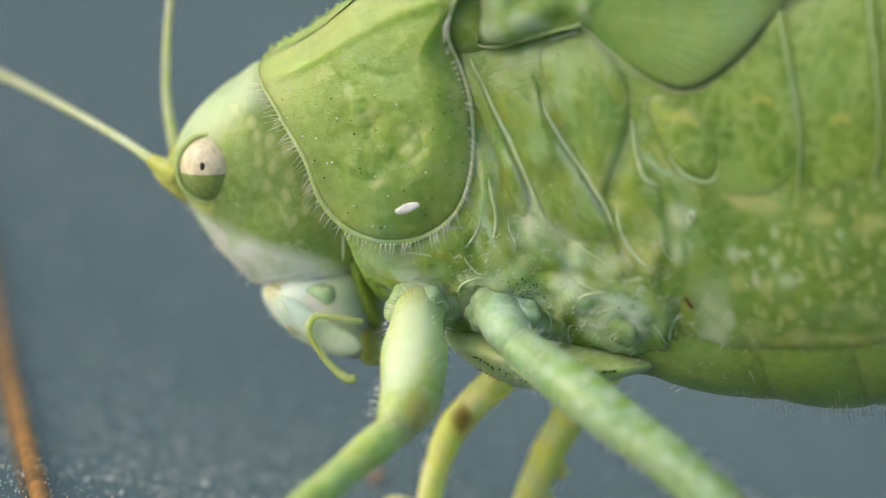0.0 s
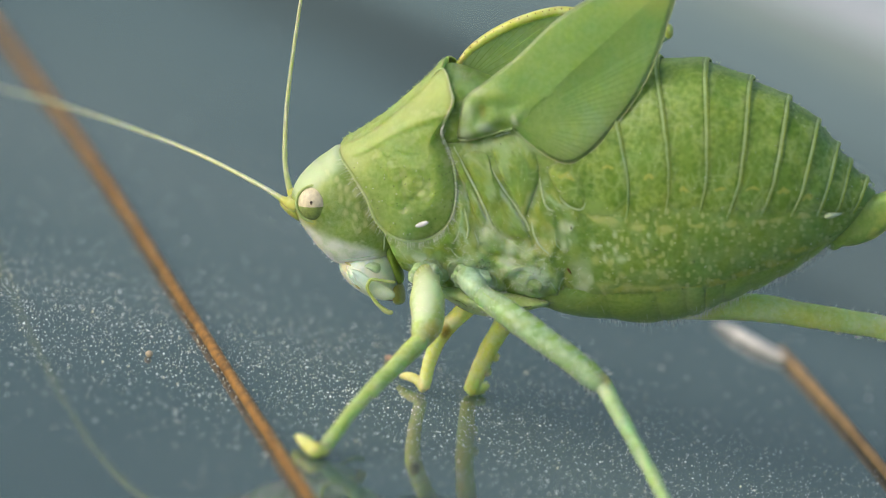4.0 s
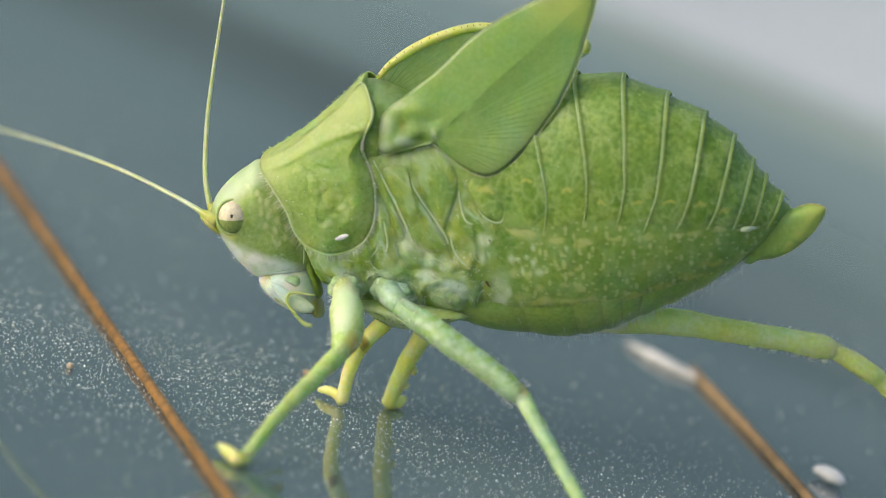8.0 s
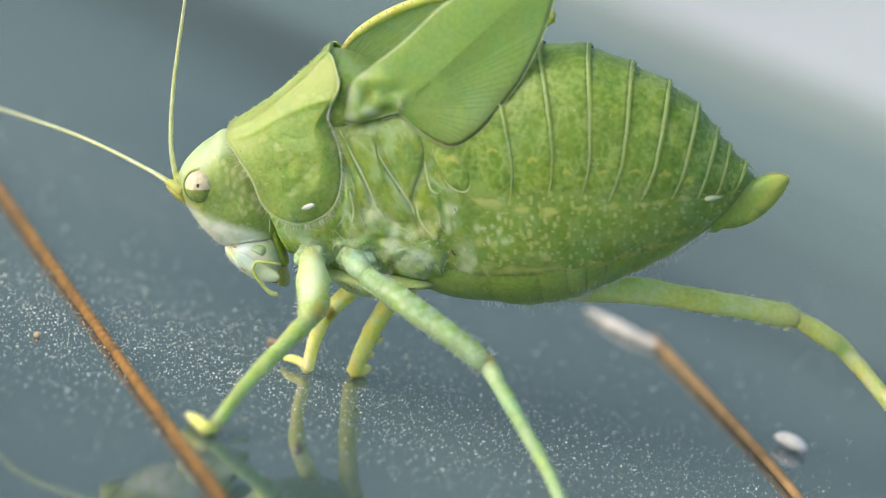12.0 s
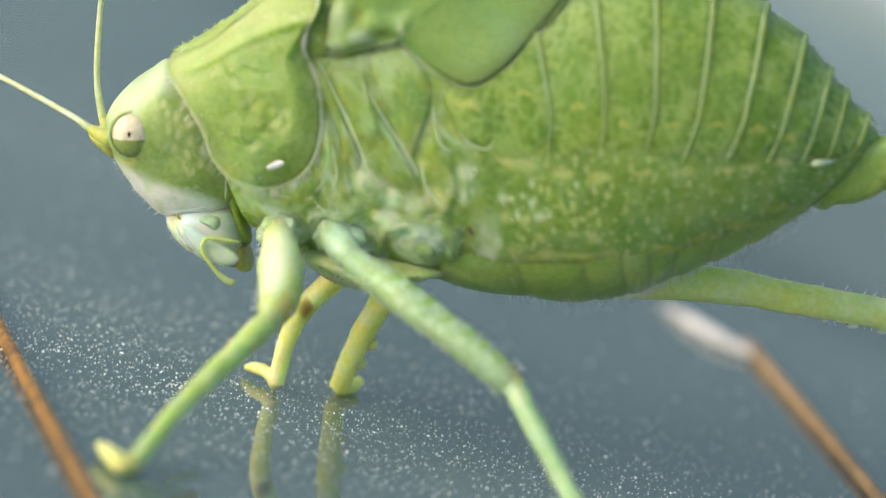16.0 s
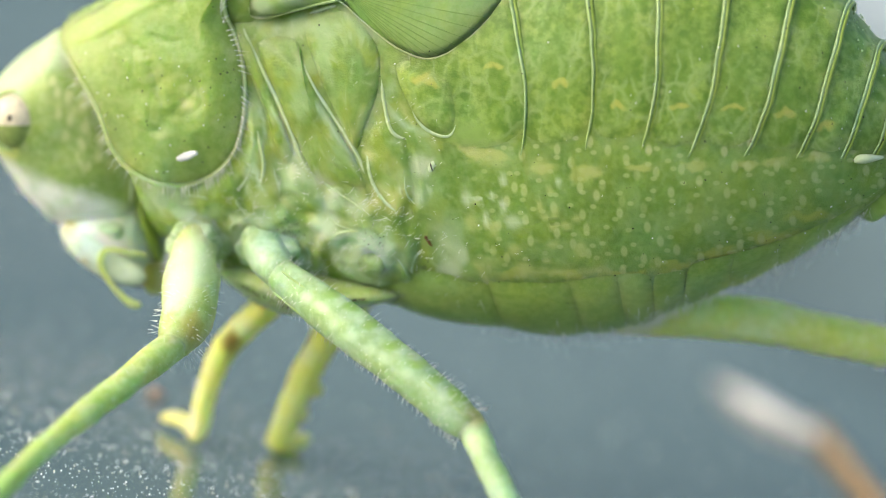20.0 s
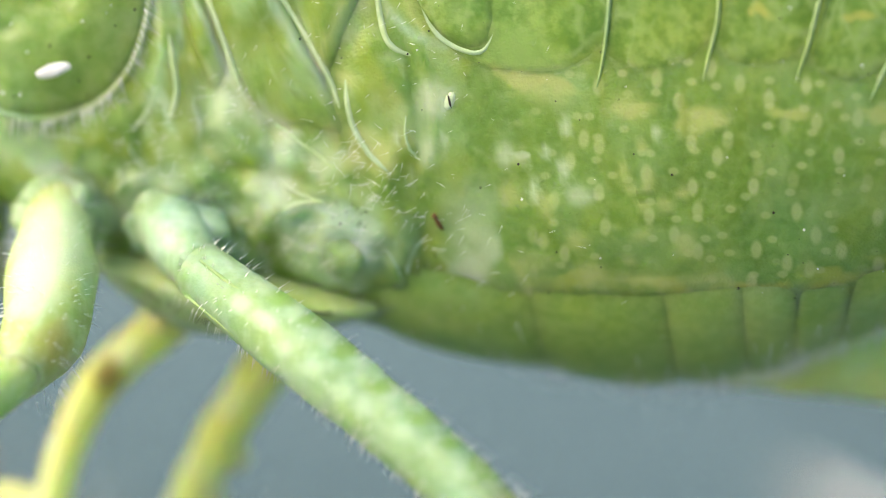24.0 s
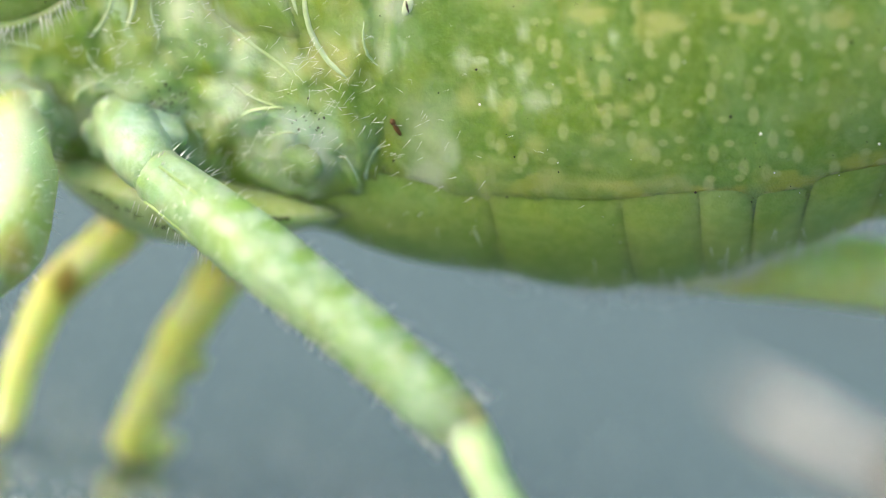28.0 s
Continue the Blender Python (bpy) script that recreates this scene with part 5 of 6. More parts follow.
for line, r in (([(-2.05, 10.66), (-1.56, 10.79), (-1.12, 10.9), (-1.1, 11.05), (-1.13, 11.25)], 0.035), ([(-2.95, 11.45), (-3.0, 11.0), (-2.96, 10.6)], 0.03), ([(-2.3, 12.2), (-1.7, 12.3), (-1.0, 12.75)], 0.02)):
    bm = bmesh.new()
    tube(bm, [Vector((p.x, wing_y(p, -1) - 0.02 + tuck(p), p.z)) for p in spline([(u, 0, w) for u, w in line], 24)], [r * 0.5, r, r * 0.5], n=40, sides=8)
    part("hinge_ridge", bm, EDGE, wing, "pale ridge of the hinge")
bm = bmesh.new()
tube(bm, [Vector((p.x, wing_y(p, -1) + tuck(p), p.z)) for p in loop[18:92]], [0.012, 0.016, 0.016, 0.018, 0.016, 0.012], n=100, sides=6)
part("wing_margin", bm, RIM, wing, "pale thickened margin")
(tu, tw) = (4.52, 16.05)
bm = bmesh.new()
ball(bm, (tu, wing_y(Vector((tu, 0, tw)), -1), tw), (0.09, 0.06, 0.05), 8, 6)
part("wing_tip", bm, BROWN, wing, "brown wing tip")

FAR_LINE = [(-3.48, 11.54), (-3.38, 12.32), (-2.7, 13.1), (-1.51, 13.83), (-0.33, 14.25), (0.63, 14.35), (2.18, 14.12), (3.52, 13.92), (4.07, 13.66), (3.8, 13.23), (1.36, 12.28), (-1.38, 11.32)]
loop = spline([(u, 0, w) for u, w in FAR_LINE], 80, True)
far_wing, _ = wing_sheet("wing_pad", loop, 1, FAR_WING, "far green wing pad with a dotted yellow edge", y=lambda p, s: 1.2 + 0.1 * max(0, 14 - p.z))
rim = [Vector((p.x, 1.2, p.z)) for p in spline([(u, 0, w) for u, w in FAR_LINE[1:9]], 60)]
bm = bmesh.new()
tube(bm, rim, [0.08, 0.17, 0.17, 0.14, 0.08], n=60, sides=8)
part("wing_margin", bm, YELLOW, far_wing, "yellow margin")
for k in range(4, 56, 2):
    bm = bmesh.new()
    ball(bm, rim[k] + Vector((0, -0.12, 0.10)), (0.028, 0.03, 0.028), 6, 4)
    part("margin_dot", bm, BROWN, far_wing)
for a in range(9):
    bm = bmesh.new()
    tube(bm, [Vector((p.x, 1.2 - 0.02 + 0.1 * max(0, 14 - p.z) - 0.10, p.z)) for p in (loop[0] + (rim[8 + a * 5] - loop[0]) * (0.1 + 0.85 * q / 5) for q in range(6))], [0.008, 0.014, 0.006], n=12, sides=5)
    part("vein", bm, VEIN, far_wing)
bm = bmesh.new()
(tu, tw) = (4.09, 13.82)
ball(bm, (tu, 0.2, tw), (0.16, 0.3, 0.26), 10, 8)
part("wing_stub", bm, KNEE, katydid, "brownish wing stub")

# ovipositor and tail plates
bm = bmesh.new()
pillow(bm, [(9.21, 7.59), (10.09, 8.37), (10.95, 8.23), (11.2, 8.27), (11.63, 8.37), (12.01, 8.31), (12.15, 8.13), (11.91, 7.66), (11.52, 7.19), (10.94, 6.73), (10.36, 6.5), (9.87, 6.44), (9.49, 6.3), (8.91, 6.8)], 0.42, n=80, rings=12, power=4.0)
part("ovipositor", bm, OVIPOSITOR, katydid, "short upcurved green ovipositor")
bm = bmesh.new()
tube(bm, [(11.2, 0, 8.27), (11.63, 0, 8.37), (12.01, 0, 8.31), (12.15, 0, 8.13), (11.91, 0, 7.66), (11.52, 0, 7.19), (10.94, 0, 6.73), (10.36, 0, 6.5), (9.87, 0, 6.44)], [0.02, 0.035, 0.04, 0.035, 0.03, 0.02, 0.02], n=50, sides=8)
part("ovipositor_edge", bm, KNEE, katydid, "brownish yellow edge of the ovipositor")
for sign in (-1, 1):
    bm = bmesh.new()
    tube(bm, [(u, y * -sign, w) for u, y, w in [(9.18, -1.2, 7.74), (9.49, -1.3, 7.77), (9.85, -1, 7.77)]], [0.05, 0.1, 0.04], n=10, sides=8)
    part("cercus", bm, SPIRACLE, katydid, "small white tail feeler")

# hips and breast plate
bm = bmesh.new()
pillow(bm, [(-3.95, 5.2), (-3.52, 4.67), (-2.56, 4.23), (-1.39, 4.25), (-0.5, 4.45), (0.33, 4.74), (-0.2, 4.98), (-1.39, 5.2), (-2.54, 5.45)], 2.0, rings=10, power=2.4)
plate_tree = BVHTree.FromBMesh(bm)
part("breast_plate", bm, BREAST, katydid, "yellow-green pointed breast plate")


def lump(name, centre, radii, material, label, parent=katydid, rough=0.06):
    bm = bmesh.new()
    ball(bm, centre, radii, 26, 18)
    for v in bm.verts:
        v.co += (v.co - Vector(centre) * MM).normalized() * MM * rough * (noise.noise(v.co / MM * 2.2) + 0.6 * noise.noise(v.co / MM * 5.0))
    bmesh.ops.recalc_face_normals(bm, faces=bm.faces)
    return part(name, bm, material, parent, label)


for sign in (-1, 1):
    def hip(spot):
        return (spot[0], spot[1] * -sign, spot[2])
    lump("front_coxa", hip((-3.91, -1.15, 6.22)), (0.62, 0.4, 0.85), COXA, "pale green front hip", rough=0.12)
    lump("middle_coxa", hip((-2.57, -1.55, 5.67)), (0.45, 0.3, 0.5), HIP, "pale blue-green middle hip", rough=0.12)
shield("leg_stump", [(-0.77, 5.59), (-0.5, 5.78), (-0.22, 5.65), (-0.16, 5.38), (-0.42, 5.11), (-0.67, 5.25)], 0.05, COXA, "whitish stump of a lost hind leg", lump=0.12)

for line, r in (([(-1.31, 5.99), (-1.11, 6.13), (-0.8, 6.2), (-0.62, 6.18)], 0.03),
                ([(-1.53, 6.56), (-1.36, 6.45), (-1.11, 6.31), (-0.8, 6.22), (-0.65, 6.2)], 0.022),
                ([(-3.09, 5.79), (-3.12, 5.44), (-3, 5.13), (-2.74, 4.94)], 0.022),
                ([(-3.46, 5.88), (-3.4, 6.19), (-3.14, 6.36), (-2.84, 6.4)], 0.03),
                ([(-2.02, 5.96), (-1.81, 5.71), (-1.82, 5.4), (-1.9, 5.17)], 0.022),
                ([(-0.27, 5.59), (-0.04, 5.7), (0.14, 5.55), (0.26, 5.3), (0.31, 5.14)], 0.022),
                ([(0.64, 5.82), (0.46, 5.68), (0.36, 5.42), (0.34, 5.16)], 0.03),
                ([(-3.92, 5.35), (-3.77, 5.61), (-3.69, 5.97), (-3.66, 6.28)], 0.022),
                ([(-4.52, 6.67), (-4.31, 6.81), (-3.96, 6.79), (-3.78, 6.72)], 0.022),
                ([(-3.29, 6.91), (-3.13, 7.07), (-2.98, 7.33), (-2.93, 7.58)], 0.03),
                ([(-3.28, 6.88), (-3.23, 6.66), (-3.04, 6.46), (-2.83, 6.45)], 0.022),
                ([(-2.44, 7.61), (-2.43, 7.3), (-2.33, 7), (-2.43, 6.7)], 0.022),
                ([(-1.7, 7.64), (-1.56, 7.35), (-1.36, 7.15), (-1.01, 6.92), (-0.64, 6.68), (-0.45, 6.44)], 0.03),
                ([(-1.06, 5.44), (-0.91, 5.75), (-0.64, 5.89), (-0.35, 5.84)], 0.022),
                ([(-0.98, 5.29), (-0.72, 5.04), (-0.42, 4.99), (-0.15, 5.19)], 0.022),
                ([(-2.29, 5.96), (-2.23, 5.71), (-2.41, 5.52), (-2.71, 5.43)], 0.03),
                ([(-4.43, 6.16), (-4.21, 6.06), (-4.01, 5.84), (-3.96, 5.58)], 0.022),
                ([(0.35, 7.52), (0.31, 7.19), (0.4, 6.92), (0.61, 6.76)], 0.022)):
    crest("fold_edge", line, r, FOLD_EDGE, "pale edge of a skin fold", -0.012, 0.1)


# legs
def leg(segs):
    limb = None
    for seg, pts, radii, mat, label in segs:
        bm = bmesh.new()
        tube(bm, pts, radii, n=36, sides=16)
        for v in bm.verts:
            v.co += Vector(noise.noise_vector(v.co / MM * 1.7)) * 0.035 * MM + Vector(noise.noise_vector(v.co / MM * 5.0)) * 0.012 * MM
        ob = part(seg, bm, mat, limb or katydid, label)
        limb = limb or ob
    return limb


def bristles(name, runs, parent):
    """Fine white hairs along tubes: runs of (points, radius, count, length)."""
    bm = bmesh.new()
    for pts, radius, count, length in runs:
        line = spline(pts, 40)
        for k in range(count):
            i = rng.randrange(0, 39)
            d = (line[i + 1] - line[i]).normalized()
            p = line[i].lerp(line[i + 1], rng.random())
            out = Vector((rng.gauss(0, 1), rng.gauss(-0.3, 0.7), rng.gauss(0, 1)))
            out = (out - d * out.dot(d)).normalized()
            hair(bm, p + out * radius * 0.95, out + d * 0.5, length * rng.uniform(0.6, 1.3), 0.008)
    ob = part(name, bm, HAIR, parent, "fine white bristles")
    ob["kind"] = "stuff"
    return ob


NEAR_HEEL = (-6.68, -10.0, 1.92)
knee = (-4.1, -4.1, 4.15)
NEAR_THIGH = [(-4.15, -1.6, 5.75), (-4.02, -2.7, 5.15), (-3.92, -3.5, 4.65), knee]
NEAR_SHIN = [knee, (-4.9, -5.7, 3.55), (-5.95, -7.9, 2.72), NEAR_HEEL]
front = leg([
    ("front_femur", [(-4.2, 0.2, 6.6)] + NEAR_THIGH, [0.3, 0.46, 0.60, 0.55, 0.35], FRONT_LEG, "swollen pale front thigh"),
    ("tibia", NEAR_SHIN, [0.33, 0.29, 0.22, 0.22], FRONT_LEG, ""),
    ("tarsus", [NEAR_HEEL] + [(-6.92, -10.4, 2.01), (-7.25, -9.9, 2.12), (-7.59, -9.4, 2.2)], [0.22, 0.25, 0.22, 0.12], LEG_YELLOW, "yellow foot")])
for centre, radii in (((-4.2, -1.5, 5.95), (0.5, 0.3, 0.28)), ((-4.5, -1.45, 5.75), (0.26, 0.3, 0.3)), ((-3.85, -1.5, 5.85), (0.24, 0.3, 0.34))):
    lump("skin_fold", centre, radii, HIP, "crumpled mint skin round the joint", front, rough=0.16)
bristles("bristles", [(NEAR_THIGH, 0.55, 190, 0.2), (NEAR_SHIN[:3], 0.25, 140, 0.16)], front)

MID_THIGH = [(-2.21, -2.4, 5.32), (-0.77, -3.4, 4.57), (0.46, -3.9, 3.79), (1.44, -4.3, 3.12), (2.02, -4.5, 2.71)]
MID_SHIN = [(2.02, -4.5, 2.71), (3.08, -6.2, 1.38), (4.35, -8.6, -0.18), (5.73, -14.99, -1.12)]
middle = leg([
    ("middle_femur", MID_THIGH, [0.38, 0.45, 0.44, 0.41, 0.33], LEG, "pale green middle thigh with white blotches"),
    ("trochanter", [(-2.8, 0.3, 6.6), (-2.85, -0.9, 6.05), (-2.7, -1.6, 5.75), (-2.21, -2.4, 5.32)], [0.5, 0.5, 0.46, 0.35], HIP, "pale blue-green joint above the middle thigh"),
    ("tibia", MID_SHIN, [0.31, 0.25, 0.22, 0.2], LEG, "")])
# long keels of the thigh
for turn in (-140, -60):
    line = spline(MID_THIGH, 24)
    keel_line = []
    for k, p in enumerate(line[1:-1]):
        d = (line[k + 2] - line[k]).normalized()
        side = d.cross(Vector((0, 1, 0))).normalized()
        up = side.cross(d)
        r = 0.395 - 0.06 * k / 22
        keel_line.append(p + (side * math.cos(radians(turn)) + up * math.sin(radians(turn))) * r)
    bm = bmesh.new()
    tube(bm, keel_line, [0.02, 0.06, 0.065, 0.06, 0.03], n=50, sides=8)
    part("keel", bm, RIB, middle, "pale lengthwise keel of the thigh")
for centre, radii in (((-2.78, -1.35, 5.9), (0.46, 0.42, 0.5)), ((-2.4, -1.7, 5.8), (0.32, 0.3, 0.26)), ((-2.95, -1.5, 5.55), (0.26, 0.26, 0.36)), ((-2.35, -1.9, 5.3), (0.3, 0.28, 0.3)), ((-3.05, -1.3, 6.2), (0.3, 0.25, 0.26))):
    lump("skin_fold", centre, radii, HIP, "crumpled mint skin round the joint", middle, rough=0.22)
bristles("bristles", [(MID_THIGH, 0.45, 420, 0.17), (MID_SHIN, 0.24, 220, 0.13)], middle)

FAR_HEEL = (-4.62, 0.5, 1.38)
far_front = leg([
    ("front_femur", [(-3.3, 0.6, 5.4), (-2.75, 0.6, 4.7), (-3.03, 0.3, 4.23)], [0.34, 0.37, 0.31], LEG_YELLOW, ""),
    ("tibia", [(-3.03, 0.3, 4.23), (-3.89, 0.2, 3.39), (-4.34, 0.4, 2.44)] + [FAR_HEEL], [0.31, 0.29, 0.24, 0.22], LEG_YELLOW, "yellow far shin"),
    ("tarsus", [FAR_HEEL] + [(-4.92, 0.95, 1.56), (-5.22, 1.15, 1.61), (-5.5, 1.35, 1.58)], [0.2, 0.17, 0.16, 0.1], LEG_YELLOW, "")])
bristles("bristles", [([(-3.03, 0.3, 4.23), (-3.89, 0.2, 3.39), (-4.34, 0.4, 2.44)], 0.23, 120, 0.13)], far_front)
FAR_FOOT = (-3.15, 1.7, 1.01)
far_middle = leg([
    ("middle_femur", [(-0.75, 0.5, 5.0), (-1.2, 0.55, 4.4), (-1.7, 0.6, 3.8)], [0.36, 0.37, 0.34], LEG_YELLOW, ""),
    ("tibia", [(-1.7, 0.6, 3.8), (-2.39, 1.0, 2.63)] + [FAR_FOOT], [0.34, 0.31, 0.26], LEG_YELLOW, "yellow far shin"),
    ("tarsus", [FAR_FOOT] + [(-2.91, 2.1, 0.93), (-2.69, 2.5, 0.98)], [0.22, 0.2, 0.14], LEG_YELLOW, "")])
for u, y, w in [(-2.55, 1.3, 1.73), (-2.22, 1.1, 2.32)]:
    lump("foot_pad", (u, y, w), (0.19, 0.16, 0.17), LEG_YELLOW, "small foot pad", far_middle)
bristles("bristles", [([(-1.7, 0.6, 3.8), (-2.39, 1.0, 2.63)] + [FAR_FOOT], 0.25, 80, 0.12)], far_middle)
HIND_THIGH = [(0.45, 0.9, 4.4), (3.16, 1.0, 4.25), (5.11, 1.2, 4.1), (7.07, 1.5, 3.92), (8.61, 1.9, 3.57), (10.36, 2.4, 3.16), (11.72, 2.8, 2.81), (12.34, 3.0, 2.58)]
HIND_SHIN = [(12.34, 3.0, 2.6), (13.47, 3.2, 1.81), (14.61, 3.4, 0.64)] + [(19.63, -1.27, -4.59)]
hind = leg([
    ("hind_femur", HIND_THIGH, [0.4, 0.5, 0.5, 0.47, 0.42, 0.41, 0.44, 0.33], HIND_LEG, "long yellow-green hind thigh"),
    ("tibia", HIND_SHIN, [0.3, 0.37, 0.30, 0.2], HIND_LEG, "")])
for k, (u, y, w) in enumerate([(8.03, 1.6, 3.34), (8.91, 1.8, 3.17), (9.58, 2.1, 2.92), (10.26, 2.3, 2.72), (11.04, 2.5, 2.55), (11.62, 2.7, 2.36), (12.03, 2.8, 2.26)]):
    bm = bmesh.new()
    ball(bm, (u, y, w), (0.16, 0.06, 0.04 + 0.008 * k), 8, 6)
    part("tooth", bm, FACE, hind, "small white tooth under the thigh")
bristles("bristles", [(HIND_THIGH, 0.45, 260, 0.12), (HIND_SHIN, 0.25, 100, 0.13)], hind)

# hairs along the belly and specks of dirt on the skin
bm = bmesh.new()
for k in range(900):
    s = rng.uniform(4.2, 13.2)
    th = math.pi + rng.gauss(0, radians(13))
    p = trunk_at(s, th, 0.08)
    low = slice_at(s)
    n = (p - (low[0] + low[1]) / 2).normalized()
    hair(bm, p, n + Vector((rng.gauss(0.1, 0.35), rng.gauss(-0.1, 0.3), rng.gauss(-0.3, 0.2))), rng.uniform(0.12, 0.34) * (1.6 if rng.random() < 0.08 else 1), 0.006)
for (u, w), spread, count, length in zip([(-0.34, 6.73), (0.06, 6.32), (-2.87, 6.98), (0.2, 8.21), (0.88, 5.63), (-2.18, 5.7), (-1.01, 5.6), (-1.8, 7.23)], (0.35, 0.4, 0.4, 0.6, 0.7, 0.5, 0.4, 0.4), (65, 75, 80, 60, 60, 80, 70, 60), (0.25, 0.25, 0.22, 0.15, 0.2, 0.2, 0.22, 0.18)):
    for k in range(count):
        p, n = on_trunk(u + rng.gauss(0, spread), w + rng.gauss(0, spread), 0.15)
        hair(bm, p, n + Vector((rng.gauss(-0.6, 0.4), 0, rng.gauss(-0.2, 0.5))), length * rng.uniform(0.4, 1.0), 0.004)
for k in range(260):
    q = loop_low[rng.randrange(len(loop_low))]
    p = Vector((q.x, -pronotum_y(q), q.z))
    c = (q - pron_c).normalized()
    hair(bm, p, Vector((c.x, -0.55, c.z)) + Vector((rng.gauss(0, 0.2), 0, rng.gauss(0, 0.2))), rng.uniform(0.2, 0.42), 0.006)
for k in range(70):
    q = Vector((*rng.choice([(-8.74, 7.28), (-8.49, 6.75), (-8.28, 6.43), (-8.05, 6.19), (-7.78, 5.97), (-7.41, 5.49), (-7.22, 5.07), (-6.9, 4.72), (-6.6, 4.49)]), 0)).xzy
    q += Vector((rng.gauss(0, 0.15), rng.uniform(-0.5, 0.3), rng.gauss(0, 0.15)))
    p = min((tree.find_nearest(q * MM)[0] / MM for tree in (head_tree, mouth_tree)), key=lambda a: (a - q).length)
    hair(bm, p, Vector((-1, rng.gauss(0, 0.3), rng.gauss(-0.5, 0.3))), rng.uniform(0.08, 0.18), 0.006)
part("hairs", bm, HAIR, katydid, "fine white hairs on the body")["kind"] = "stuff"

for name, mat, count, label in (("dark_specks", BLACK, 210, "tiny dark specks of dirt"), ("pale_specks", WHITE, 150, "tiny pale specks of dust")):
    bm = bmesh.new()
    for k in range(count):
        s, th = rng.uniform(2.5, 13.0), radians(rng.uniform(15, 165))
        p = trunk_at(s, th, 0.1 if th < 1.6 else 0.03)
        r = 0.005 + 0.015 * rng.random() ** 2
        ball(bm, p, (r, r, r), 5, 4)
    for k in range(count // 5):
        f = rng.random() ** 0.5
        q = pron_c + (loop_low[rng.randrange(len(loop_low))] - pron_c) * f * 0.95
        r = rng.uniform(0.008, 0.02)
        ball(bm, (q.x, -pronotum_y(q) - 0.07, q.z), (r, r, r), 5, 4)
    if mat is BLACK:
        for k in range(110):
            q = spline([(-3.6, -2.2, 4.75), (-2.6, -2.2, 4.4), (-1.4, -2.2, 4.4), (-0.4, -2.2, 4.6)], 60)[rng.randrange(60)] + Vector((0, 0, rng.gauss(0, 0.07)))
            r = rng.uniform(0.008, 0.024)
            ball(bm, plate_tree.find_nearest(q * MM)[0] / MM, (r, r, r), 5, 4)
        for k in range(60):
            u, w = rng.choice([(-2.22, 6.21), (-2.09, 6.12), (-0.39, 6.17)])
            p, n = on_trunk(u + rng.gauss(0, 0.18), w + rng.gauss(0, 0.12), 0.0)
            r = rng.uniform(0.006, 0.018)
            ball(bm, p, (r, r, r), 5, 4)
        for k in range(150):
            u, w = rng.choice([(-3.63, 4.79), (-3.43, 4.71), (-3.18, 4.56), (-2.95, 4.47), (-1.2, 4.34), (-0.8, 4.39), (-0.51, 4.41), (-0.21, 4.43)])
            hit, n, _, _ = plate_tree.ray_cast(Vector((u + rng.gauss(0, 0.15), -20, w + rng.gauss(0, 0.07))) * MM, Vector((0, 1, 0)))
            if hit:
                r = rng.uniform(0.007, 0.02)
                ball(bm, hit / MM, (r, r, r), 5, 4)
    part(name, bm, mat, katydid, label)["kind"] = "stuff"

# fine granules on the ridge of the pronotum and along the back
bm = bmesh.new()
for k in range(260):
    p = ridge[rng.randrange(len(ridge))].lerp(ridge[rng.randrange(len(ridge))], 0.05)
    y = rng.uniform(-0.95, 0.95)
    r = rng.uniform(0.012, 0.032)
    ball(bm, (p.x + rng.gauss(0, 0.05), y * 0.85, p.z + 0.16 * (1 - y * y) + 0.01), (r, r, r * 0.8), 6, 4)
for k in range(260):
    s, th = rng.uniform(6.5, 13.6), radians(rng.gauss(0, 14))
    r = rng.uniform(0.01, 0.026)
    ball(bm, trunk_at(s, th, 0.14), (r, r, r), 6, 4)
part("granulation", bm, EDGE, katydid, "tiny pale granules along the back")["kind"] = "stuff"

# ---- dry needle, stalk, grain and crumbs on the ground ----
NEEDLE = plain("brown_needle", (0.26, 0.135, 0.032), 0.45, 0.5, 2600)
bm = bmesh.new()
tube(bm, [(-4.6, -20.8, 0.17), (-7.05, -14.3, 0.17), (-10.4, -5.3, 0.17), (-13.95, 4.3, 0.17), (-18.3, 16.2, 0.17), (-22.9, 28.2, 0.17), (-32.5, 52.1, 0.17)], [0.16, 0.19, 0.19, 0.19, 0.19, 0.18], n=60, sides=10)
needle = tagged(part("pine_needle", bm, NEEDLE), "thin brown dry pine needle on the glossy sheet", "needle")
bm = bmesh.new()
for k in range(420):
    f = rng.random()
    a, b = Vector((-7.05, -14.3, 0.17)), Vector((-18.3, 16.2, 0.17))
    t = rng.uniform(0.2, math.pi - 0.2)
    p = a.lerp(b, f) + Vector((math.cos(t) * 0.19, 0, math.sin(t) * 0.19))
    r = rng.uniform(0.008, 0.022)
    ball(bm, p, (r, r, r), 5, 4)
part("needle_dust", bm, GOLD, needle, "golden dust on the needle")["kind"] = "stuff"
bm = bmesh.new()
tube(bm, [(13.89, -4.58, 0.16), (11.75, 2.89, 0.17), (9.47, 10.02, 0.17), (6.83, 17.75, 0.17)], [0.17, 0.18, 0.18, 0.16], n=40, sides=10)
stalk = tagged(part("grass_stalk", bm, plain("tan_stalk", (0.34, 0.22, 0.10), 0.6, 0.3, 700)), "brown dry stalk with a white husk at its end", "stalk")
bm = bmesh.new()
tube(bm, [(7.14, 16.86, 0.25), (6.19, 17.45, 0.34), (5.16, 18.71, 0.33), (4.13, 20.16, 0.2)], [0.2, 0.36, 0.33, 0.08], n=24, sides=12)
for v in bm.verts:
    v.co.z *= 0.5
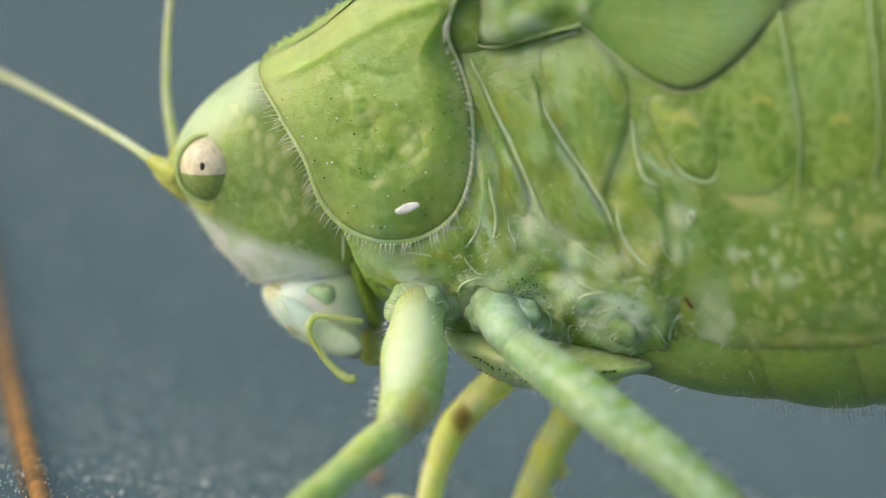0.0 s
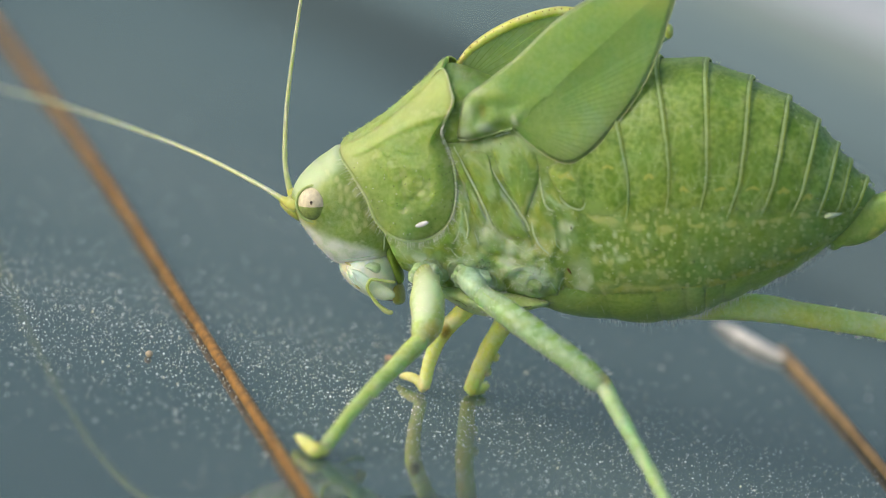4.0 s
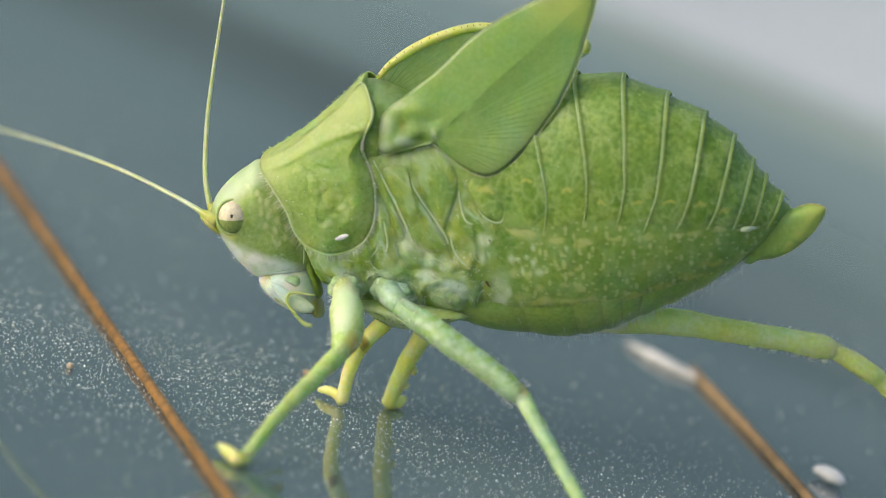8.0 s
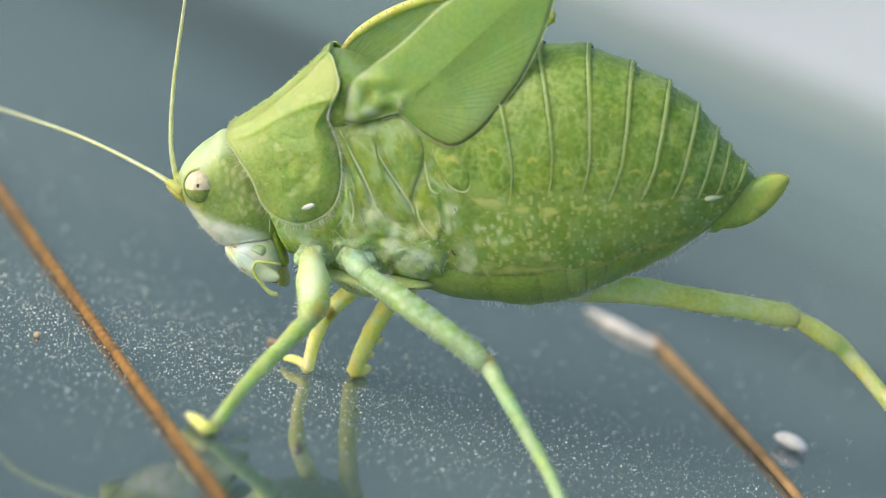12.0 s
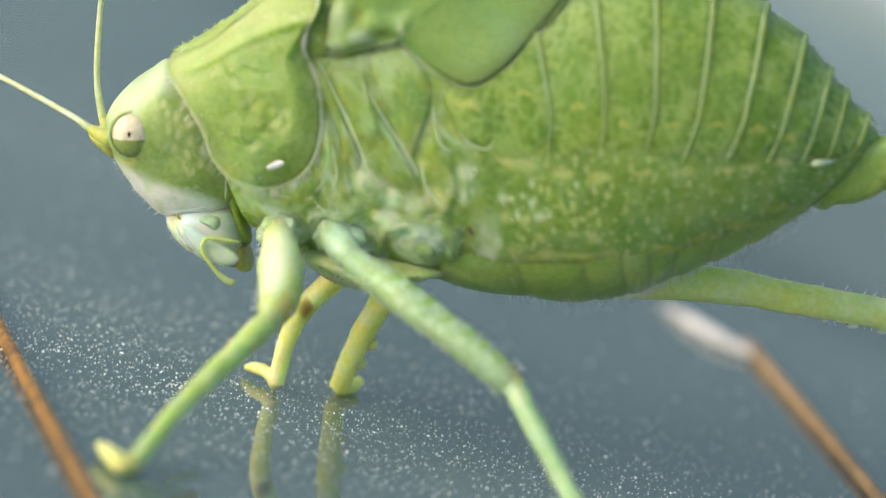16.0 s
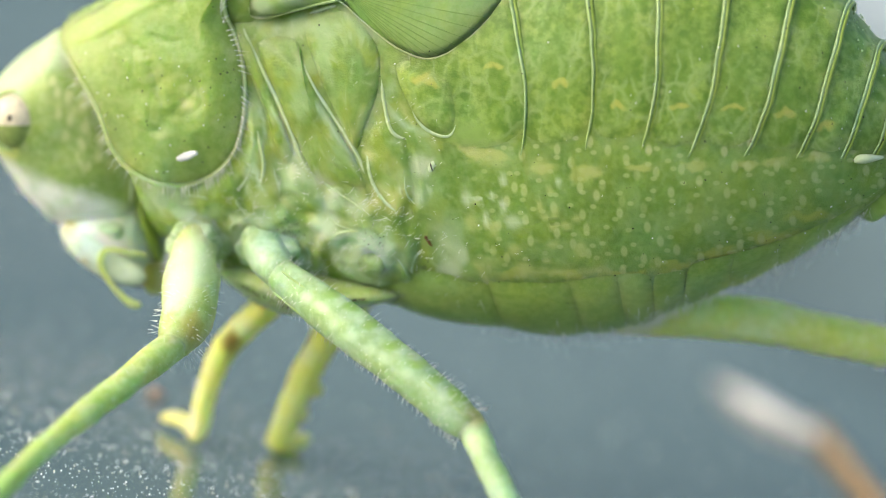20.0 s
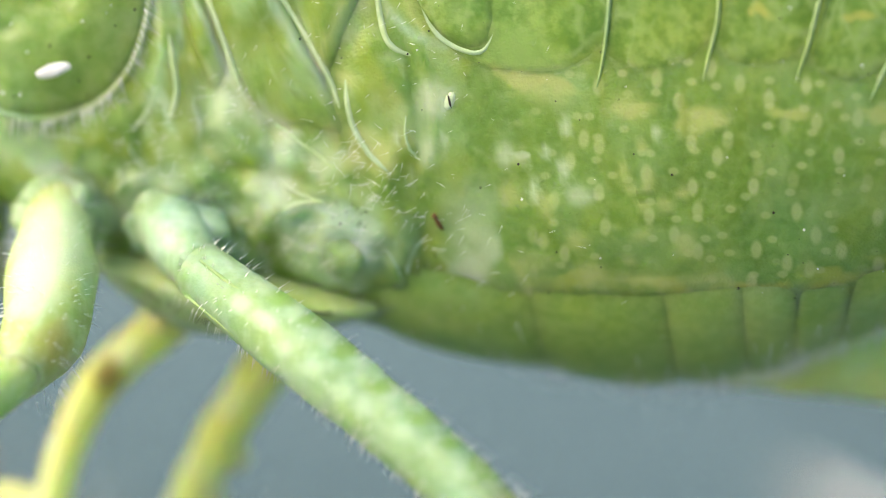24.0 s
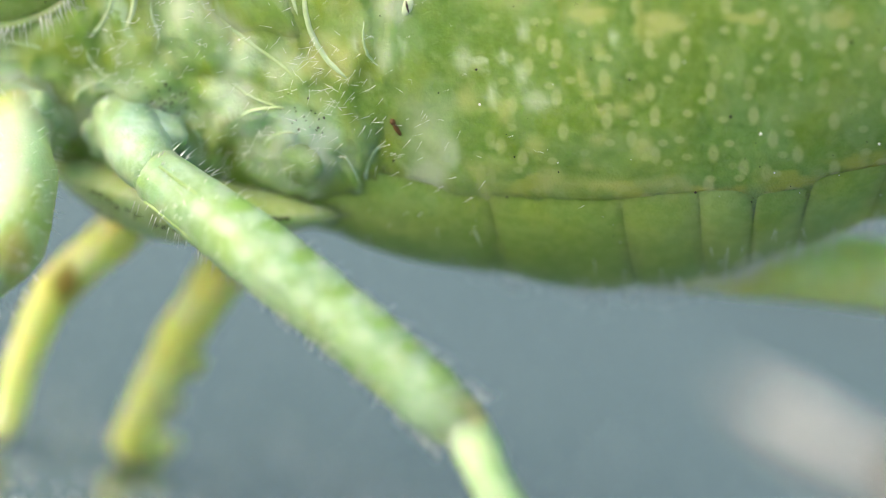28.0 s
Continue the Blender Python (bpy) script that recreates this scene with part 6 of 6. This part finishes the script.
part("husk", bm, plain("husk_white", (0.62, 0.62, 0.60), 0.8, 0.3, 1500), stalk, "white papery husk")


def crumb(name, spot, radii, material, label, turn=0.0):
    bm = bmesh.new()
    ball(bm, (0, 0, 0), radii, 10, 8, Matrix.Rotation(turn, 3, "Z"))
    for v in bm.verts:
        v.co += v.co.normalized() * MM * min(radii) * 0.5 * noise.noise(v.co / MM * 3 + Vector((spot[0], spot[1], 0)))
    lo = min(v.co.z for v in bm.verts)
    bmesh.ops.translate(bm, verts=bm.verts, vec=Vector((spot[0] * MM, spot[1] * MM, -lo)))
    bmesh.ops.recalc_face_normals(bm, faces=bm.faces)
    return tagged(part(name, bm, material), label, "crumb", "crumbs on the sheet")


CRUMB = plain("tan_crumb", (0.62, 0.50, 0.34), 0.6, 0.3)
(gx, gy, _), = [(-13.95, -3.19, 0.1)]
crumb("crumb", (gx, gy), (0.15, 0.18, 0.12), CRUMB, "tan crumb lying on the dusty sheet", 0.5)
for (x, y, _), r in zip([(-14.26, -0.62, 0), (-11.66, -2.28, 0), (-8.9, 0.25, 0), (7.18, 10.42, 0), (2.73, 11.65, 0), (10.35, 14.36, 0), (-0.12, 3.54, 0), (3.93, 2.42, 0), (-13.73, 3.43, 0.5), (-8.63, -11.39, 0.5), (-5.68, -2.35, 0)], (0.07, 0.07, 0.08, 0.09, 0.08, 0.09, 0.06, 0.07, 0.07, 0.09, 0.06)):
    crumb("grain", (x, y), (r * 0.8, r * 0.9, r * 0.3), WHITE, "pale grain lying on the dusty sheet")
(x, y, _), = [(12.35, 6.36, 0.1)]
crumb("rice_shaped_grain", (x, y), (0.8, 0.3, 0.26), WHITE, "white elongated grain on the glossy sheet", radians(-40))
(x, y, _), = [(-6.4, 3.69, 0.1)]
crumb("brown_seed", (x, y), (0.18, 0.13, 0.09), plain("pinkish_brown", (0.42, 0.28, 0.2), 0.6), "small brown seed behind the front foot")

# dust: fine bright specks, thickest in a broad swathe, and dried droplet marks
MARK = plain("dried_droplet", (0.13, 0.17, 0.18), 0.35, 0.2)
verts, faces, tones = [], [], []
for k in range(20000):
    x, y = rng.uniform(-26, 14), rng.gauss(-1.0, 4.5) if k % 10 else rng.uniform(-16, 30)
    if rng.random() < max(0.0, (x + 2) / 22):
        continue
    r = 0.008 + 0.020 * rng.random() ** 3 + (0.03 if rng.random() < 0.008 else 0)
    r *= 1.05 if x < -6.5 else 0.9
    b = len(verts)
    tones += [rng.random() < 0.7] * 4
    verts += [(x - r, y, 0), (x, y - r, 0), (x + r, y, 0), (x, y + r, 0), (x, y, r * 1.5)]
    faces += [(b, b + 1, b + 4), (b + 1, b + 2, b + 4), (b + 2, b + 3, b + 4), (b + 3, b, b + 4)]
for k in range(330):
    x, y = rng.uniform(-26, 15), rng.uniform(-12, 22)
    r = rng.uniform(0.025, 0.06)
    b = len(verts)
    tones += [True] * 4
    verts += [(x - r, y, 0), (x, y - r, 0), (x + r, y, 0), (x, y + r, 0), (x, y, r * 0.6)]
    faces += [(b, b + 1, b + 4), (b + 1, b + 2, b + 4), (b + 2, b + 3, b + 4), (b + 3, b, b + 4)]
me = bpy.data.meshes.new("dust")
me.from_pydata([tuple(c * MM for c in v) for v in verts], [], faces)
me.materials.append(GOLD)
me.materials.append(plain("pale_dust", (0.82, 0.84, 0.82), 0.5, 0.2))
me.polygons.foreach_set("material_index", [int(k) for k in tones])
tagged(new("dust", me), "fine pale golden dust scattered on the sheet", "dust", kind="stuff")
verts, faces = [], []
for k in range(45):
    x, y = rng.uniform(-30, 20), rng.uniform(-18, 60)
    r = rng.uniform(0.05, 0.2)
    b = len(verts)
    verts += [(x + r * math.cos(a), y + r * math.sin(a) * rng.uniform(0.8, 1.2), 0.004) for a in (2 * math.pi * q / 12 for q in range(12))]
    verts.append((x, y, 0.012))
    faces += [(b + q, b + (q + 1) % 12, b + 12) for q in range(12)]
me = bpy.data.meshes.new("droplet_marks")
me.from_pydata([tuple(c * MM for c in v) for v in verts], [], faces)
me.materials.append(MARK)
tagged(new("droplet_marks", me), "faint dried droplet marks on the sheet", "droplet marks", kind="stuff")
